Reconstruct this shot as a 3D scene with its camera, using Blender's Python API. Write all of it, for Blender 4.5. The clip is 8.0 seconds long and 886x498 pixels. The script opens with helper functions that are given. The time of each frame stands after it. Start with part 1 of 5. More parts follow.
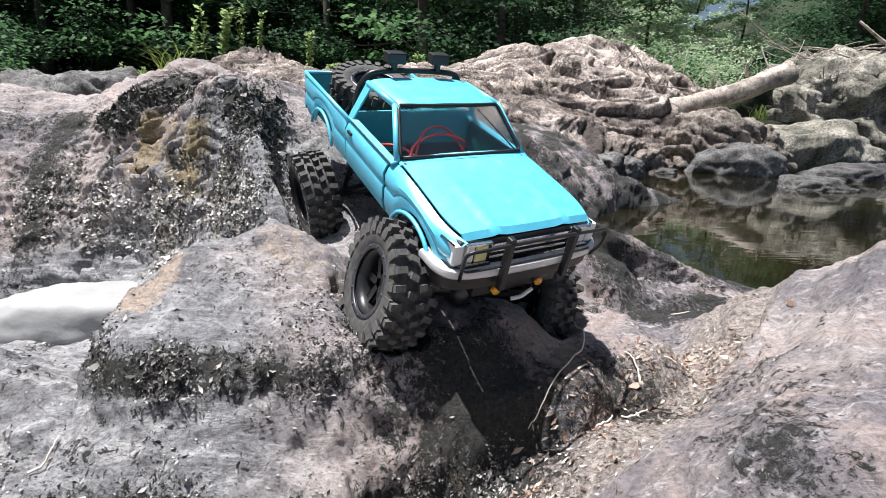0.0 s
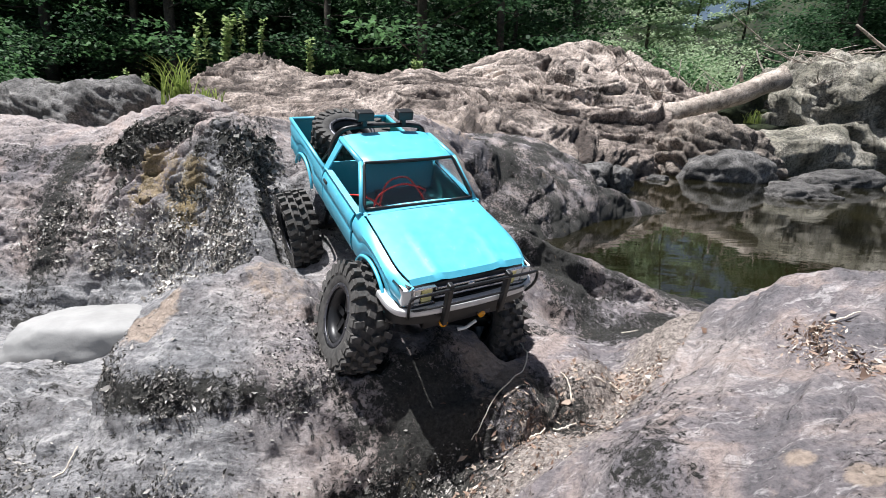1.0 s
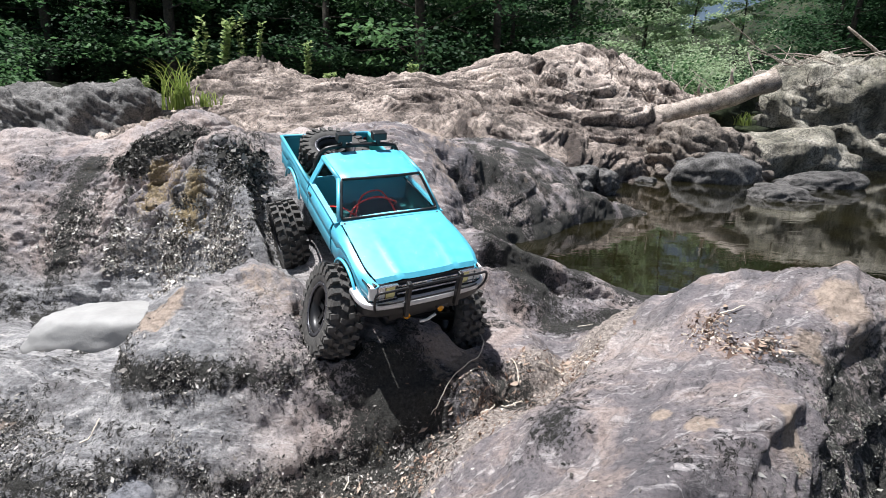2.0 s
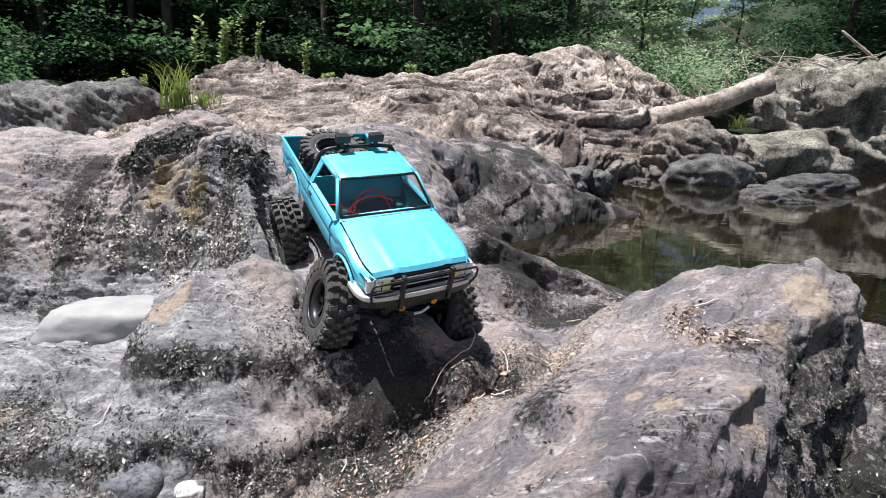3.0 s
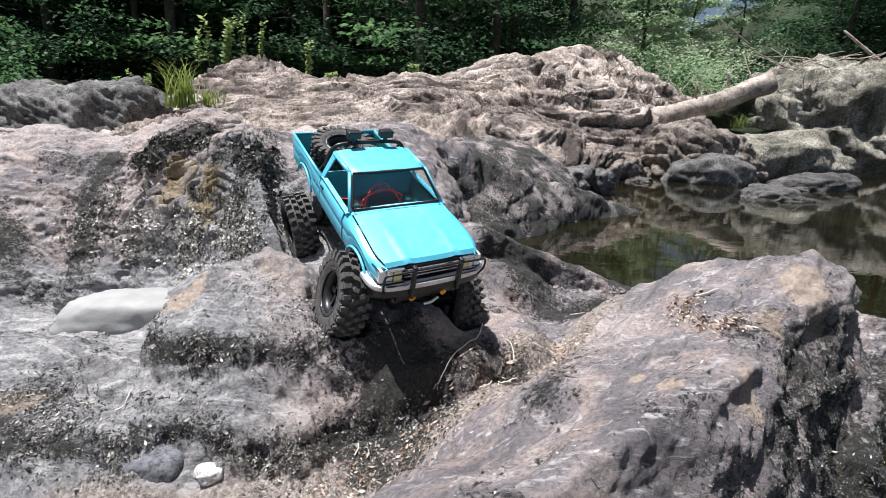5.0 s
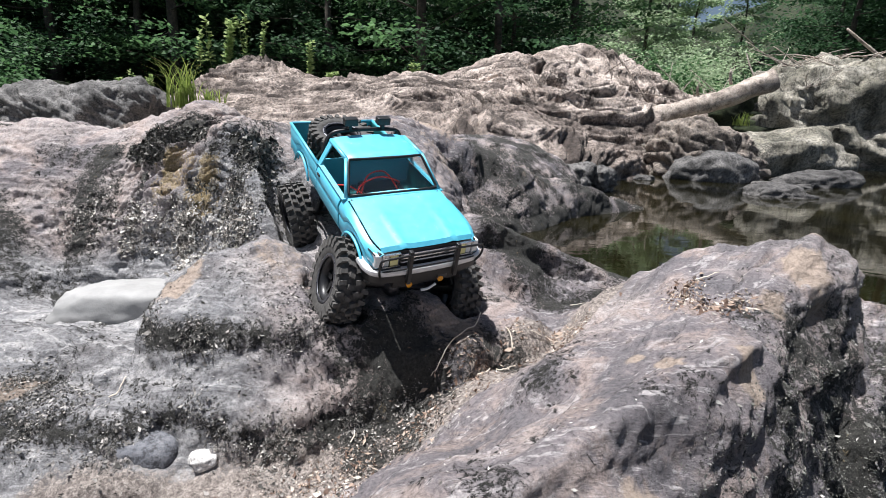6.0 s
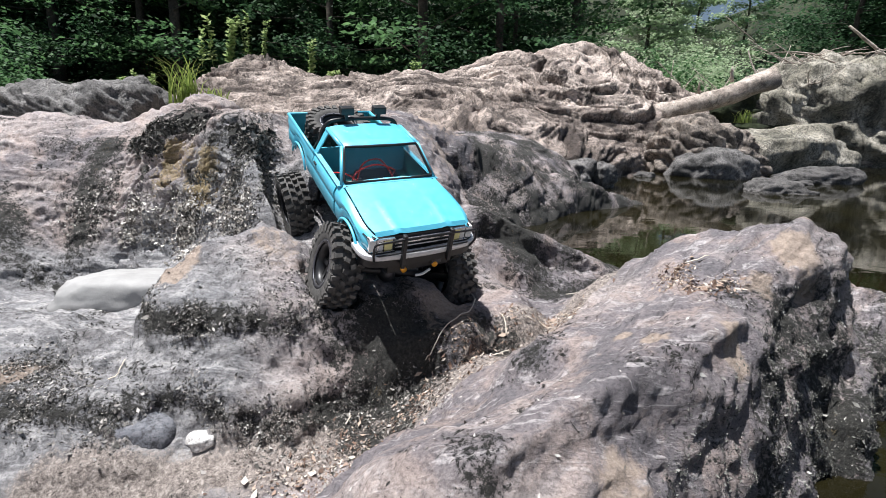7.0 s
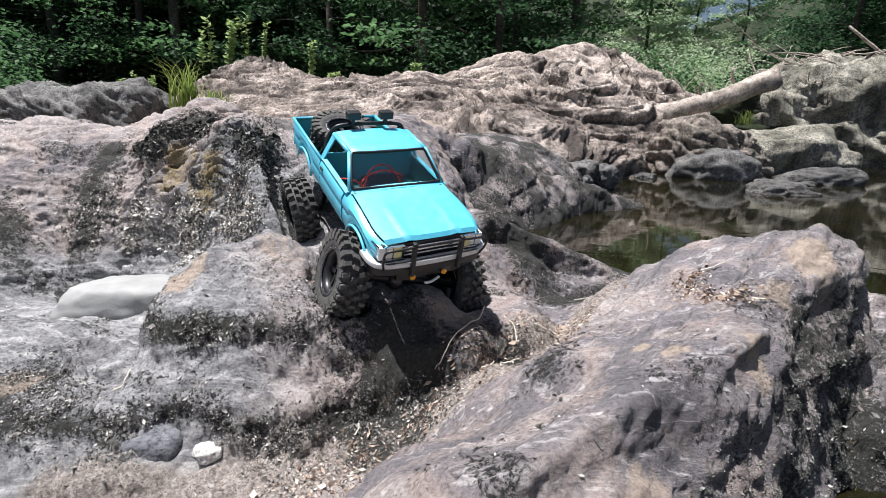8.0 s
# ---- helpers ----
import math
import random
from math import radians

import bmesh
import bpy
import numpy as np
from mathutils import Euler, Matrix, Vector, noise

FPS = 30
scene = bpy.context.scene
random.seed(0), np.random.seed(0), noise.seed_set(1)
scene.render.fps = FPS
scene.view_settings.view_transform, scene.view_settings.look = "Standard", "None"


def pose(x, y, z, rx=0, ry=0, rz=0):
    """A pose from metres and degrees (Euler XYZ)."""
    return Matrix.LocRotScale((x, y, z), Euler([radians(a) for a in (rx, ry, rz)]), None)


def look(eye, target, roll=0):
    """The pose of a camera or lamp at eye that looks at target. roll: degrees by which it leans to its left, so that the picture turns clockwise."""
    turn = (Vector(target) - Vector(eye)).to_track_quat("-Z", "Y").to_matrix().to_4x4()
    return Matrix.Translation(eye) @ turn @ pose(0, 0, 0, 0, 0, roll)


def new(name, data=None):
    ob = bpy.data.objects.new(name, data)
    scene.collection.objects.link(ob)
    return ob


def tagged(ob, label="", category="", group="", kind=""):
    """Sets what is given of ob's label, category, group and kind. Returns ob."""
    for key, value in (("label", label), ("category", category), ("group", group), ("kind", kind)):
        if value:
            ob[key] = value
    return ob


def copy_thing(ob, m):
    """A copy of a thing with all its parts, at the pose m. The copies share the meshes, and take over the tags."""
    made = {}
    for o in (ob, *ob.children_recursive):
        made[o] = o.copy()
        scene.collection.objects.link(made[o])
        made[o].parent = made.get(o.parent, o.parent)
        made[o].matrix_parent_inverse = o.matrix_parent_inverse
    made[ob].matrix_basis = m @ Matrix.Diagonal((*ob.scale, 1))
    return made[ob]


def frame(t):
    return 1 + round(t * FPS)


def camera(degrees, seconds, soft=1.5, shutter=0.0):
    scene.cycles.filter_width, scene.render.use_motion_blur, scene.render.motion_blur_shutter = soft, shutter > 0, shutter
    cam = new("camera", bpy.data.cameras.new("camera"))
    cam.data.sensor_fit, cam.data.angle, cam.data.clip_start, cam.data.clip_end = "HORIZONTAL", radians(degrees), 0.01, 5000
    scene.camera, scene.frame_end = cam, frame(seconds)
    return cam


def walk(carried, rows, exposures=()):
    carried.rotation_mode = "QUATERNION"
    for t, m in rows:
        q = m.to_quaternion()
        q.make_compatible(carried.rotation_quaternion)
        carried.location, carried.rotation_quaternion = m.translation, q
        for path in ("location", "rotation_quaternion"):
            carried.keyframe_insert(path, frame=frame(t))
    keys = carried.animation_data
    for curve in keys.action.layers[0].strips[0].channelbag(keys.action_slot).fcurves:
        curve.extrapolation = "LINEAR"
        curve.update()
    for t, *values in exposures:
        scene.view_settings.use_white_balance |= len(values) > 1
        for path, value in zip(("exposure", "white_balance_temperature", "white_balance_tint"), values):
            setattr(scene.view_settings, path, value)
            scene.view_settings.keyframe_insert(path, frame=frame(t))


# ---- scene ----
cam = camera(85.0, 8.0, soft=0.5)
PATH = [  # seconds, eye, target, roll
    (0, (-0.0846, 0.2272, 0.3573), (-0.0881, 1.1936, 0.1001), 2.39),
    (0.5, (-0.0739, 0.1918, 0.3830), (-0.0793, 1.1582, 0.1258), 2.38),
    (1, (-0.0338, 0.1573, 0.4243), (-0.0422, 1.1234, 0.1663), 2.24),
    (1.5, (0.0005, 0.1036, 0.4483), (-0.0091, 1.0693, 0.1889), 2.14),
    (3, (0.0208, 0.0249, 0.4629), (0.0189, 0.9908, 0.2043), 2.56),
    (3.5, (0.0175, 0.0155, 0.4649), (0.0155, 0.9813, 0.2056), 2.59),
    (4, (0.0130, 0.0066, 0.4669), (0.0110, 0.9722, 0.2070), 2.56),
    (4.5, (0.0098, -0.0008, 0.4654), (0.0066, 0.9648, 0.2055), 2.59),
    (6, (0.0186, 0.0010, 0.4343), (0.0095, 0.9673, 0.1770), 2.43),
    (6.5, (0.0288, -0.0039, 0.4255), (0.0158, 0.9623, 0.1677), 2.14),
    (7, (0.0316, -0.0126, 0.4168), (0.0177, 0.9535, 0.1589), 2.26),
    (7.5, (0.0250, -0.0102, 0.4196), (0.0111, 0.9561, 0.1628), 2.20),
    (8, (0.0166, -0.0007, 0.4227), (0.0034, 0.9658, 0.1664), 2.15),
]
walk(cam, [(t, look(e, g, r)) for t, e, g, r in PATH], ((0.0, 0.80), (0.5, 0.68), (1.0, 0.60), (3.0, 0.58), (6.0, 0.61), (8.0, 0.61)))
# path ends

# ---------------------------------------------------------------- light
world = bpy.data.worlds.new("world")
scene.world = world
world.use_nodes = True
wn, wl = world.node_tree.nodes, world.node_tree.links
sky = wn.new("ShaderNodeTexSky")
sky.sky_type, sky.sun_disc = "NISHITA", False
SUN_ELEVATION, SUN_AZIMUTH = 75.0, -92.0  # degrees; azimuth clockwise from +y
sky.sun_elevation, sky.sun_rotation = radians(SUN_ELEVATION), radians(SUN_AZIMUTH)
sky.air_density, sky.dust_density = 1.0, 2.0
wl.new(sky.outputs[0], wn["Background"].inputs[0])
wn["Background"].inputs[1].default_value = 0.05
sun = new("sun", bpy.data.lights.new("sun", "SUN"))
sun.data.energy, sun.data.angle, sun.data.color = 5.6, radians(0.6), (0.99, 0.985, 1.0)
sun_way = Vector((math.sin(radians(SUN_AZIMUTH)) * math.cos(radians(SUN_ELEVATION)),
                  math.cos(radians(SUN_AZIMUTH)) * math.cos(radians(SUN_ELEVATION)), math.sin(radians(SUN_ELEVATION))))
sun.matrix_world = look(sun_way * 20, (0, 0, 0))


# ---------------------------------------------------------------- numbers
def hashed(ix, iy, seed):
    """Two pseudo-random numbers in 0..1 for whole-number grid points."""
    h = (ix * 374761393 + iy * 668265263 + seed * 974634777) & 0xFFFFFFFF
    h = ((h ^ (h >> 13)) * 1274126177) & 0xFFFFFFFF
    h = h ^ (h >> 16)
    return (h & 0xFFFF) / 65535.0


def gnoise(x, y, seed=0):
    """Smooth gradient noise over arrays, about -1..1."""
    x, y = np.asarray(x, float), np.asarray(y, float)
    x0, y0 = np.floor(x).astype(np.int64), np.floor(y).astype(np.int64)
    fx, fy = x - x0, y - y0
    u, v = fx * fx * fx * (fx * (fx * 6 - 15) + 10), fy * fy * fy * (fy * (fy * 6 - 15) + 10)

    def corner(dx, dy):
        a = hashed(x0 + dx, y0 + dy, seed) * 2 * np.pi
        return np.cos(a) * (fx - dx) + np.sin(a) * (fy - dy)

    a, b, c, d = corner(0, 0), corner(1, 0), corner(0, 1), corner(1, 1)
    return 1.5 * ((a * (1 - u) + b * u) * (1 - v) + (c * (1 - u) + d * u) * v)


def fbm(x, y, octaves=4, seed=0, gain=0.5):
    out, amp, f = 0.0, 1.0, 1.0
    for k in range(octaves):
        out = out + amp * gnoise(x * f + 17.3 * k, y * f - 9.1 * k, seed + k)
        amp, f = amp * gain, f * 2.03
    return out


def gnoise3(p, seed=0):
    """Smooth value noise over points in space, about -1..1."""
    p = p @ np.array(((0.36, 0.48, -0.80), (-0.80, 0.60, 0.0), (0.48, 0.64, 0.60)))
    i = np.floor(p).astype(np.int64)
    f = p - i
    w = f * f * f * (f * (f * 6 - 15) + 10)
    out = 0.0
    for k in range(8):
        dx, dy, dz = k & 1, k >> 1 & 1, k >> 2 & 1
        h = hashed(i[..., 0] + dx, i[..., 1] + dy + (i[..., 2] + dz) * 7919, seed)
        out = out + (2 * h - 1) * (w[..., 0] if dx else 1 - w[..., 0]) * (w[..., 1] if dy else 1 - w[..., 1]) * (w[..., 2] if dz else 1 - w[..., 2])
    return 1.3 * out


def fbm3(p, octaves=3, seed=0, gain=0.5):
    out, amp = 0.0, 1.0
    for k in range(octaves):
        out = out + amp * gnoise3(p + 13.7 * k, seed + k)
        amp, p = amp * gain, p * 2.03
    return out


def ridged3(p, octaves=3, seed=0):
    out, amp = 0.0, 1.0
    for k in range(octaves):
        out = out + amp * (1 - 2 * np.abs(gnoise3(p + 7.1 * k, seed + k)))
        amp, p = amp * 0.5, p * 2.1
    return out


def ledges(q, wander, sharp=0.16):
    """Layers one above another along q: each juts out by its own amount over a cleft. Gives relief about -1..1 and each layer's tone."""
    q = q + wander
    k, f = np.floor(q), q - np.floor(q)
    kk = k.astype(np.int64)
    tone = hashed(kk, kk * 3 + 1, 5)
    profile = (f / 0.8) ** 0.7 * (f < 0.8) + (1 - (f - 0.8) / 0.2) * (f >= 0.8)
    cleft = np.exp(-((np.minimum(f, 1 - f) / sharp) ** 2))
    return (0.35 + 0.65 * tone) * profile - 0.55 * cleft, tone


def swell(x, y, b):
    """One rounded swelling: centre, half sizes, turn, height and how flat its top is."""
    cx, cy, rx, ry, rot, h, flat = b
    c, s = math.cos(rot), math.sin(rot)
    u, v = ((x - cx) * c + (y - cy) * s) / rx, (-(x - cx) * s + (y - cy) * c) / ry
    return h * np.exp(-((u * u + v * v + 1e-9) ** flat))


def ramp(a, lo, hi):
    t = np.clip((a - lo) / (hi - lo), 0, 1)
    return t * t * (3 - 2 * t)


# ---------------------------------------------------------------- materials
def flakes_material(name, stops, rough=0.7):
    """Litter: every piece its own tone."""
    m, n, l, bsdf = material(name)
    r = ramp_node(n, stops)
    l.new(n.new("ShaderNodeNewGeometry").outputs["Random Per Island"], r.inputs[0])
    l.new(r.outputs[0], bsdf.inputs["Base Color"])
    bsdf.inputs["Roughness"].default_value = rough
    return m


def material(name):
    m = bpy.data.materials.new(name)
    m.use_nodes = True
    nt = m.node_tree
    return m, nt.nodes, nt.links, nt.nodes["Principled BSDF"]


def ramp_node(nodes, stops):
    r = nodes.new("ShaderNodeValToRGB")
    r.color_ramp.elements[0].position, r.color_ramp.elements[0].color = stops[0][0], (*stops[0][1], 1)
    r.color_ramp.elements[1].position, r.color_ramp.elements[1].color = stops[-1][0], (*stops[-1][1], 1)
    for p, c in stops[1:-1]:
        e = r.color_ramp.elements.new(p)
        e.color = (*c, 1)
    return r


def noise_node(nodes, links, coord, scale, detail=6, rough=0.6, warp=0.0):
    n = nodes.new("ShaderNodeTexNoise")
    n.inputs["Scale"].default_value, n.inputs["Detail"].default_value = scale, detail
    n.inputs["Roughness"].default_value, n.inputs["Distortion"].default_value = rough, warp
    if coord:
        links.new(coord, n.inputs["Vector"])
    return n


def mixed(nodes, links, fac, a, b, blend="MIX"):
    m = nodes.new("ShaderNodeMix")
    m.data_type, m.blend_type = "RGBA", blend
    for k, v in ((0, fac), (6, a), (7, b)):
        if hasattr(v, "is_linked"):
            links.new(v, m.inputs[k])
        elif k == 0:
            m.inputs[k].default_value = v
        else:
            m.inputs[k].default_value = (*v, 1)
    return m.outputs[2]


def rock_material(name, dark, mid, light, scale=1.0, speck=0.5, bump=0.5, rough=0.85, strata=False, streak=0.0):
    """Weathered rock: broad tone, streaks, dark lichen specks, fine relief."""
    m, n, l, bsdf = material(name)
    co = n.new("ShaderNodeTexCoord").outputs["Object"]
    big = noise_node(n, l, co, 4.0 * scale, 8, 0.65, 0.6)
    r1 = ramp_node(n, [(0.36, dark), (0.5, mid), (0.63, light)] if strata else [(0.28, dark), (0.5, mid), (0.72, light)])
    tone = big.outputs["Fac"]
    if strata:  # every layer of the rock has its own tone
        a = n.new("ShaderNodeAttribute")
        a.attribute_name = "stratum"
        ad = n.new("ShaderNodeMath")
        ad.operation, ad.inputs[1].default_value = "MULTIPLY_ADD", 0.42
        l.new(a.outputs["Fac"], ad.inputs[0])
        sb = n.new("ShaderNodeMath")
        sb.operation, sb.inputs[1].default_value = "SUBTRACT", 0.21
        l.new(tone, sb.inputs[0])
        l.new(sb.outputs[0], ad.inputs[2])
        tone = ad.outputs[0]
    l.new(tone, r1.inputs[0])
    fine = noise_node(n, l, co, 55.0 * scale, 8, 0.7)
    r2 = ramp_node(n, [(0.38, (0.28, 0.26, 0.25)), (0.5, (1.0, 1.0, 1.0)), (0.64, (1.45, 1.4, 1.35))])
    l.new(fine.outputs["Fac"], r2.inputs[0])
    col = mixed(n, l, 0.8, r1.outputs[0], r2.outputs[0], "MULTIPLY")
    if streak:  # water stains running down
        sm = n.new("ShaderNodeMapping")
        sm.inputs["Scale"].default_value = (1.0, 1.0, 0.16)
        l.new(co, sm.inputs["Vector"])
        rs = ramp_node(n, [(0.36, (0.30, 0.29, 0.27)), (0.48, (1.0, 1.0, 1.0)), (0.62, (1.25, 1.22, 1.18))])
        l.new(noise_node(n, l, sm.outputs[0], 9.0 * scale, 7, 0.7, 0.8).outputs["Fac"], rs.inputs[0])
        col = mixed(n, l, streak, col, rs.outputs[0], "MULTIPLY")
    # dark lichen specks that gather in fields
    field = noise_node(n, l, co, 7.0 * scale, 4, 0.6, 0.3)
    specks = noise_node(n, l, co, 95.0 * scale, 5, 0.75)
    mul = n.new("ShaderNodeMath")
    mul.operation = "MULTIPLY"
    l.new(field.outputs["Fac"], mul.inputs[0])
    l.new(specks.outputs["Fac"], mul.inputs[1])
    r3 = ramp_node(n, [(0.26, (0, 0, 0)), (0.34, (1, 1, 1))])
    l.new(mul.outputs[0], r3.inputs[0])
    sc = n.new("ShaderNodeMath")
    sc.operation, sc.inputs[1].default_value = "MULTIPLY", speck
    l.new(r3.outputs[0], sc.inputs[0])
    col = mixed(n, l, sc.outputs[0], col, tuple(c * 0.22 for c in mid))
    l.new(col, bsdf.inputs["Base Color"])
    bsdf.inputs["Roughness"].default_value = rough
    bsdf.inputs["Specular IOR Level"].default_value = 0.35
    bp = n.new("ShaderNodeBump")
    bp.inputs["Strength"].default_value, bp.inputs["Distance"].default_value = bump, 0.012 / scale
    hs = n.new("ShaderNodeMath")
    hs.operation = "MULTIPLY_ADD"
    l.new(fine.outputs["Fac"], hs.inputs[0])
    hs.inputs[1].default_value = 0.8
    l.new(specks.outputs["Fac"], hs.inputs[2])
    height = hs.outputs[0]
    l.new(height, bp.inputs["Height"])
    l.new(bp.outputs[0], bsdf.inputs["Normal"])
    return m


def plain(name, colour, rough=0.5, metal=0.0, grain=0.0, scale=80.0, bump=0.0, spec=0.5):
    """A surface of one colour with a little grain."""
    m, n, l, bsdf = material(name)
    bsdf.inputs["Roughness"].default_value, bsdf.inputs["Metallic"].default_value = rough, metal
    bsdf.inputs["Specular IOR Level"].default_value = spec
    co = n.new("ShaderNodeTexCoord").outputs["Object"]
    ns = noise_node(n, l, co, scale, 5, 0.6)
    r = ramp_node(n, [(0.3, tuple(c * (1 - grain) for c in colour)), (0.7, tuple(min(1, c * (1 + grain)) for c in colour))])
    l.new(ns.outputs["Fac"], r.inputs[0])
    l.new(r.outputs[0], bsdf.inputs["Base Color"])
    if bump:
        bp = n.new("ShaderNodeBump")
        bp.inputs["Strength"].default_value, bp.inputs["Distance"].default_value = bump, 0.2 / scale
        l.new(ns.outputs["Fac"], bp.inputs["Height"])
        l.new(bp.outputs[0], bsdf.inputs["Normal"])
    return m


def leaf_material(name, dark, light, scale=1.2):
    """Leaves: each leaf its own tone, light coming through."""
    m, n, l, bsdf = material(name)
    geo = n.new("ShaderNodeNewGeometry")
    co = n.new("ShaderNodeTexCoord").outputs["Object"]
    mix = n.new("ShaderNodeMath")
    mix.operation = "MULTIPLY_ADD"
    l.new(geo.outputs["Random Per Island"], mix.inputs[0])
    mix.inputs[1].default_value = 0.5
    half = n.new("ShaderNodeMath")
    half.operation, half.inputs[1].default_value = "MULTIPLY", 0.5
    l.new(noise_node(n, l, co, scale, 3).outputs["Fac"], half.inputs[0])
    l.new(half.outputs[0], mix.inputs[2])
    r = ramp_node(n, [(0.2, dark), (0.8, light)])
    l.new(mix.outputs[0], r.inputs[0])
    l.new(r.outputs[0], bsdf.inputs["Base Color"])
    bsdf.inputs["Roughness"].default_value, bsdf.inputs["Specular IOR Level"].default_value = 0.65, 0.25
    tr = n.new("ShaderNodeBsdfTranslucent")
    l.new(r.outputs[0], tr.inputs[0])
    ms = n.new("ShaderNodeMixShader")
    ms.inputs[0].default_value = 0.45
    l.new(bsdf.outputs[0], ms.inputs[1])
    l.new(tr.outputs[0], ms.inputs[2])
    l.new(ms.outputs[0], n["Material Output"].inputs[0])
    return m


def bedrock_material():
    """Mauve-grey worn rock with pale streaks; dark moss crust, brown soil and orange bare spots lie on it where the mesh says."""
    m, n, l, bsdf = material("bedrock")
    co = n.new("ShaderNodeTexCoord").outputs["Object"]

    def attr(name):
        a = n.new("ShaderNodeAttribute")
        a.attribute_name = name
        return a.outputs["Fac"]

    def math_node(op, a, b=None, c=None):
        k = n.new("ShaderNodeMath")
        k.operation = op
        for slot, v in enumerate((a, b, c)):
            if v is None:
                continue
            if hasattr(v, "is_linked"):
                l.new(v, k.inputs[slot])
            else:
                k.inputs[slot].default_value = v
        return k.outputs[0]

    def step_at(value, edge, width):
        k = n.new("ShaderNodeMapRange")
        l.new(math_node("SUBTRACT", value, edge), k.inputs["Value"])
        k.inputs["From Min"].default_value, k.inputs["From Max"].default_value = -width, width
        return k.outputs[0]

    big = noise_node(n, l, co, 6.0, 8, 0.6, 0.5).outputs["Fac"]
    r1 = ramp_node(n, [(0.32, (0.125, 0.115, 0.122)), (0.5, (0.225, 0.20, 0.206)), (0.66, (0.42, 0.365, 0.345))])
    lift = math_node("MULTIPLY_ADD", attr("pale"), 0.16, math_node("MULTIPLY_ADD", attr("stratum"), 0.30, -0.15))
    l.new(math_node("ADD", lift, big), r1.inputs[0])
    # pale scuffs drawn out along the flow of the rock
    mp = n.new("ShaderNodeMapping")
    mp.inputs["Rotation"].default_value, mp.inputs["Scale"].default_value = (0, 0, radians(-42)), (0.13, 1.0, 1.0)
    l.new(co, mp.inputs["Vector"])
    scuff = noise_node(n, l, mp.outputs[0], 70, 9, 0.75, 0.8).outputs["Fac"]
    col = mixed(n, l, math_node("MULTIPLY", step_at(scuff, 0.575, 0.035), 0.55), r1.outputs[0], (0.68, 0.64, 0.63))
    field = noise_node(n, l, co, 11, 7, 0.7, 0.8).outputs["Fac"]
    col = mixed(n, l, math_node("MULTIPLY", step_at(field, 0.56, 0.05), 0.55), col, (0.40, 0.315, 0.275))
    col = mixed(n, l, math_node("MULTIPLY", step_at(math_node("SUBTRACT", 1.0, field), 0.57, 0.06), 0.6), col, (0.12, 0.118, 0.128))
    flow = n.new("ShaderNodeMapping")
    flow.inputs["Rotation"].default_value, flow.inputs["Scale"].default_value = (0, 0, radians(14)), (0.25, 1.0, 1.0)
    l.new(co, flow.inputs["Vector"])
    vein = noise_node(n, l, flow.outputs[0], 32, 8, 0.7, 1.2).outputs["Fac"]
    r2 = ramp_node(n, [(0.38, (0.125, 0.128, 0.134)), (0.5, (0.245, 0.25, 0.258)), (0.62, (0.47, 0.465, 0.46))])
    l.new(vein, r2.inputs[0])
    col = mixed(n, l, math_node("MULTIPLY", step_at(math_node("MULTIPLY_ADD", field, 0.5, attr("cool")), 0.72, 0.3), 0.85), col, r2.outputs[0])
    grain = noise_node(n, l, co, 210, 6, 0.8).outputs["Fac"]
    r3 = ramp_node(n, [(0.36, (0.48, 0.47, 0.47)), (0.5, (1, 1, 1)), (0.66, (1.4, 1.37, 1.34))])
    l.new(grain, r3.inputs[0])
    col = mixed(n, l, 0.9, col, r3.outputs[0], "MULTIPLY")
    pit = noise_node(n, l, co, 85, 5, 0.75, 0.6).outputs["Fac"]
    # soil
    fleck = noise_node(n, l, co, 170, 5, 0.85, 0.5).outputs["Fac"]
    r5 = ramp_node(n, [(0.36, (0.06, 0.05, 0.043)), (0.5, (0.27, 0.23, 0.205)), (0.64, (0.52, 0.46, 0.41))])
    l.new(fleck, r5.inputs[0])
    col = mixed(n, l, step_at(math_node("MULTIPLY_ADD", fleck, 0.9, attr("soil")), 1.05, 0.12), col, r5.outputs[0])
    # dark grains of moss and lichen, and truck shade, the denser the more the mesh says
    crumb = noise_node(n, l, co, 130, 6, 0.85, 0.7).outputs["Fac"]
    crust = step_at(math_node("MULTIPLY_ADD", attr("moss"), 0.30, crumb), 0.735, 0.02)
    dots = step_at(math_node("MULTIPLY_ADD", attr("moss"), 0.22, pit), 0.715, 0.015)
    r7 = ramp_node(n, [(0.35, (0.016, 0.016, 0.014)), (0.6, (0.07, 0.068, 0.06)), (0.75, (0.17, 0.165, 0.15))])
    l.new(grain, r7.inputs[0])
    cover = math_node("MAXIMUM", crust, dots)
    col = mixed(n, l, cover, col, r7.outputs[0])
    # bare rusty rock
    r9 = ramp_node(n, [(0.0, (0, 0, 0)), (0.2, (1, 1, 1))])
    l.new(math_node("MULTIPLY_ADD", noise_node(n, l, co, 45, 7, 0.7, 0.5).outputs["Fac"], 1.1, math_node("SUBTRACT", attr("rust"), 1.0)), r9.inputs[0])
    warm = mixed(n, l, 0.6, (0.42, 0.335, 0.27), r3.outputs[0], "MULTIPLY")
    col = mixed(n, l, math_node("MULTIPLY", r9.outputs[0], 0.9), col, warm)
    r10 = ramp_node(n, [(0.0, (0, 0, 0)), (0.15, (1, 1, 1))])
    l.new(math_node("MULTIPLY_ADD", pit, 1.1, math_node("SUBTRACT", attr("ochre"), 1.0)), r10.inputs[0])
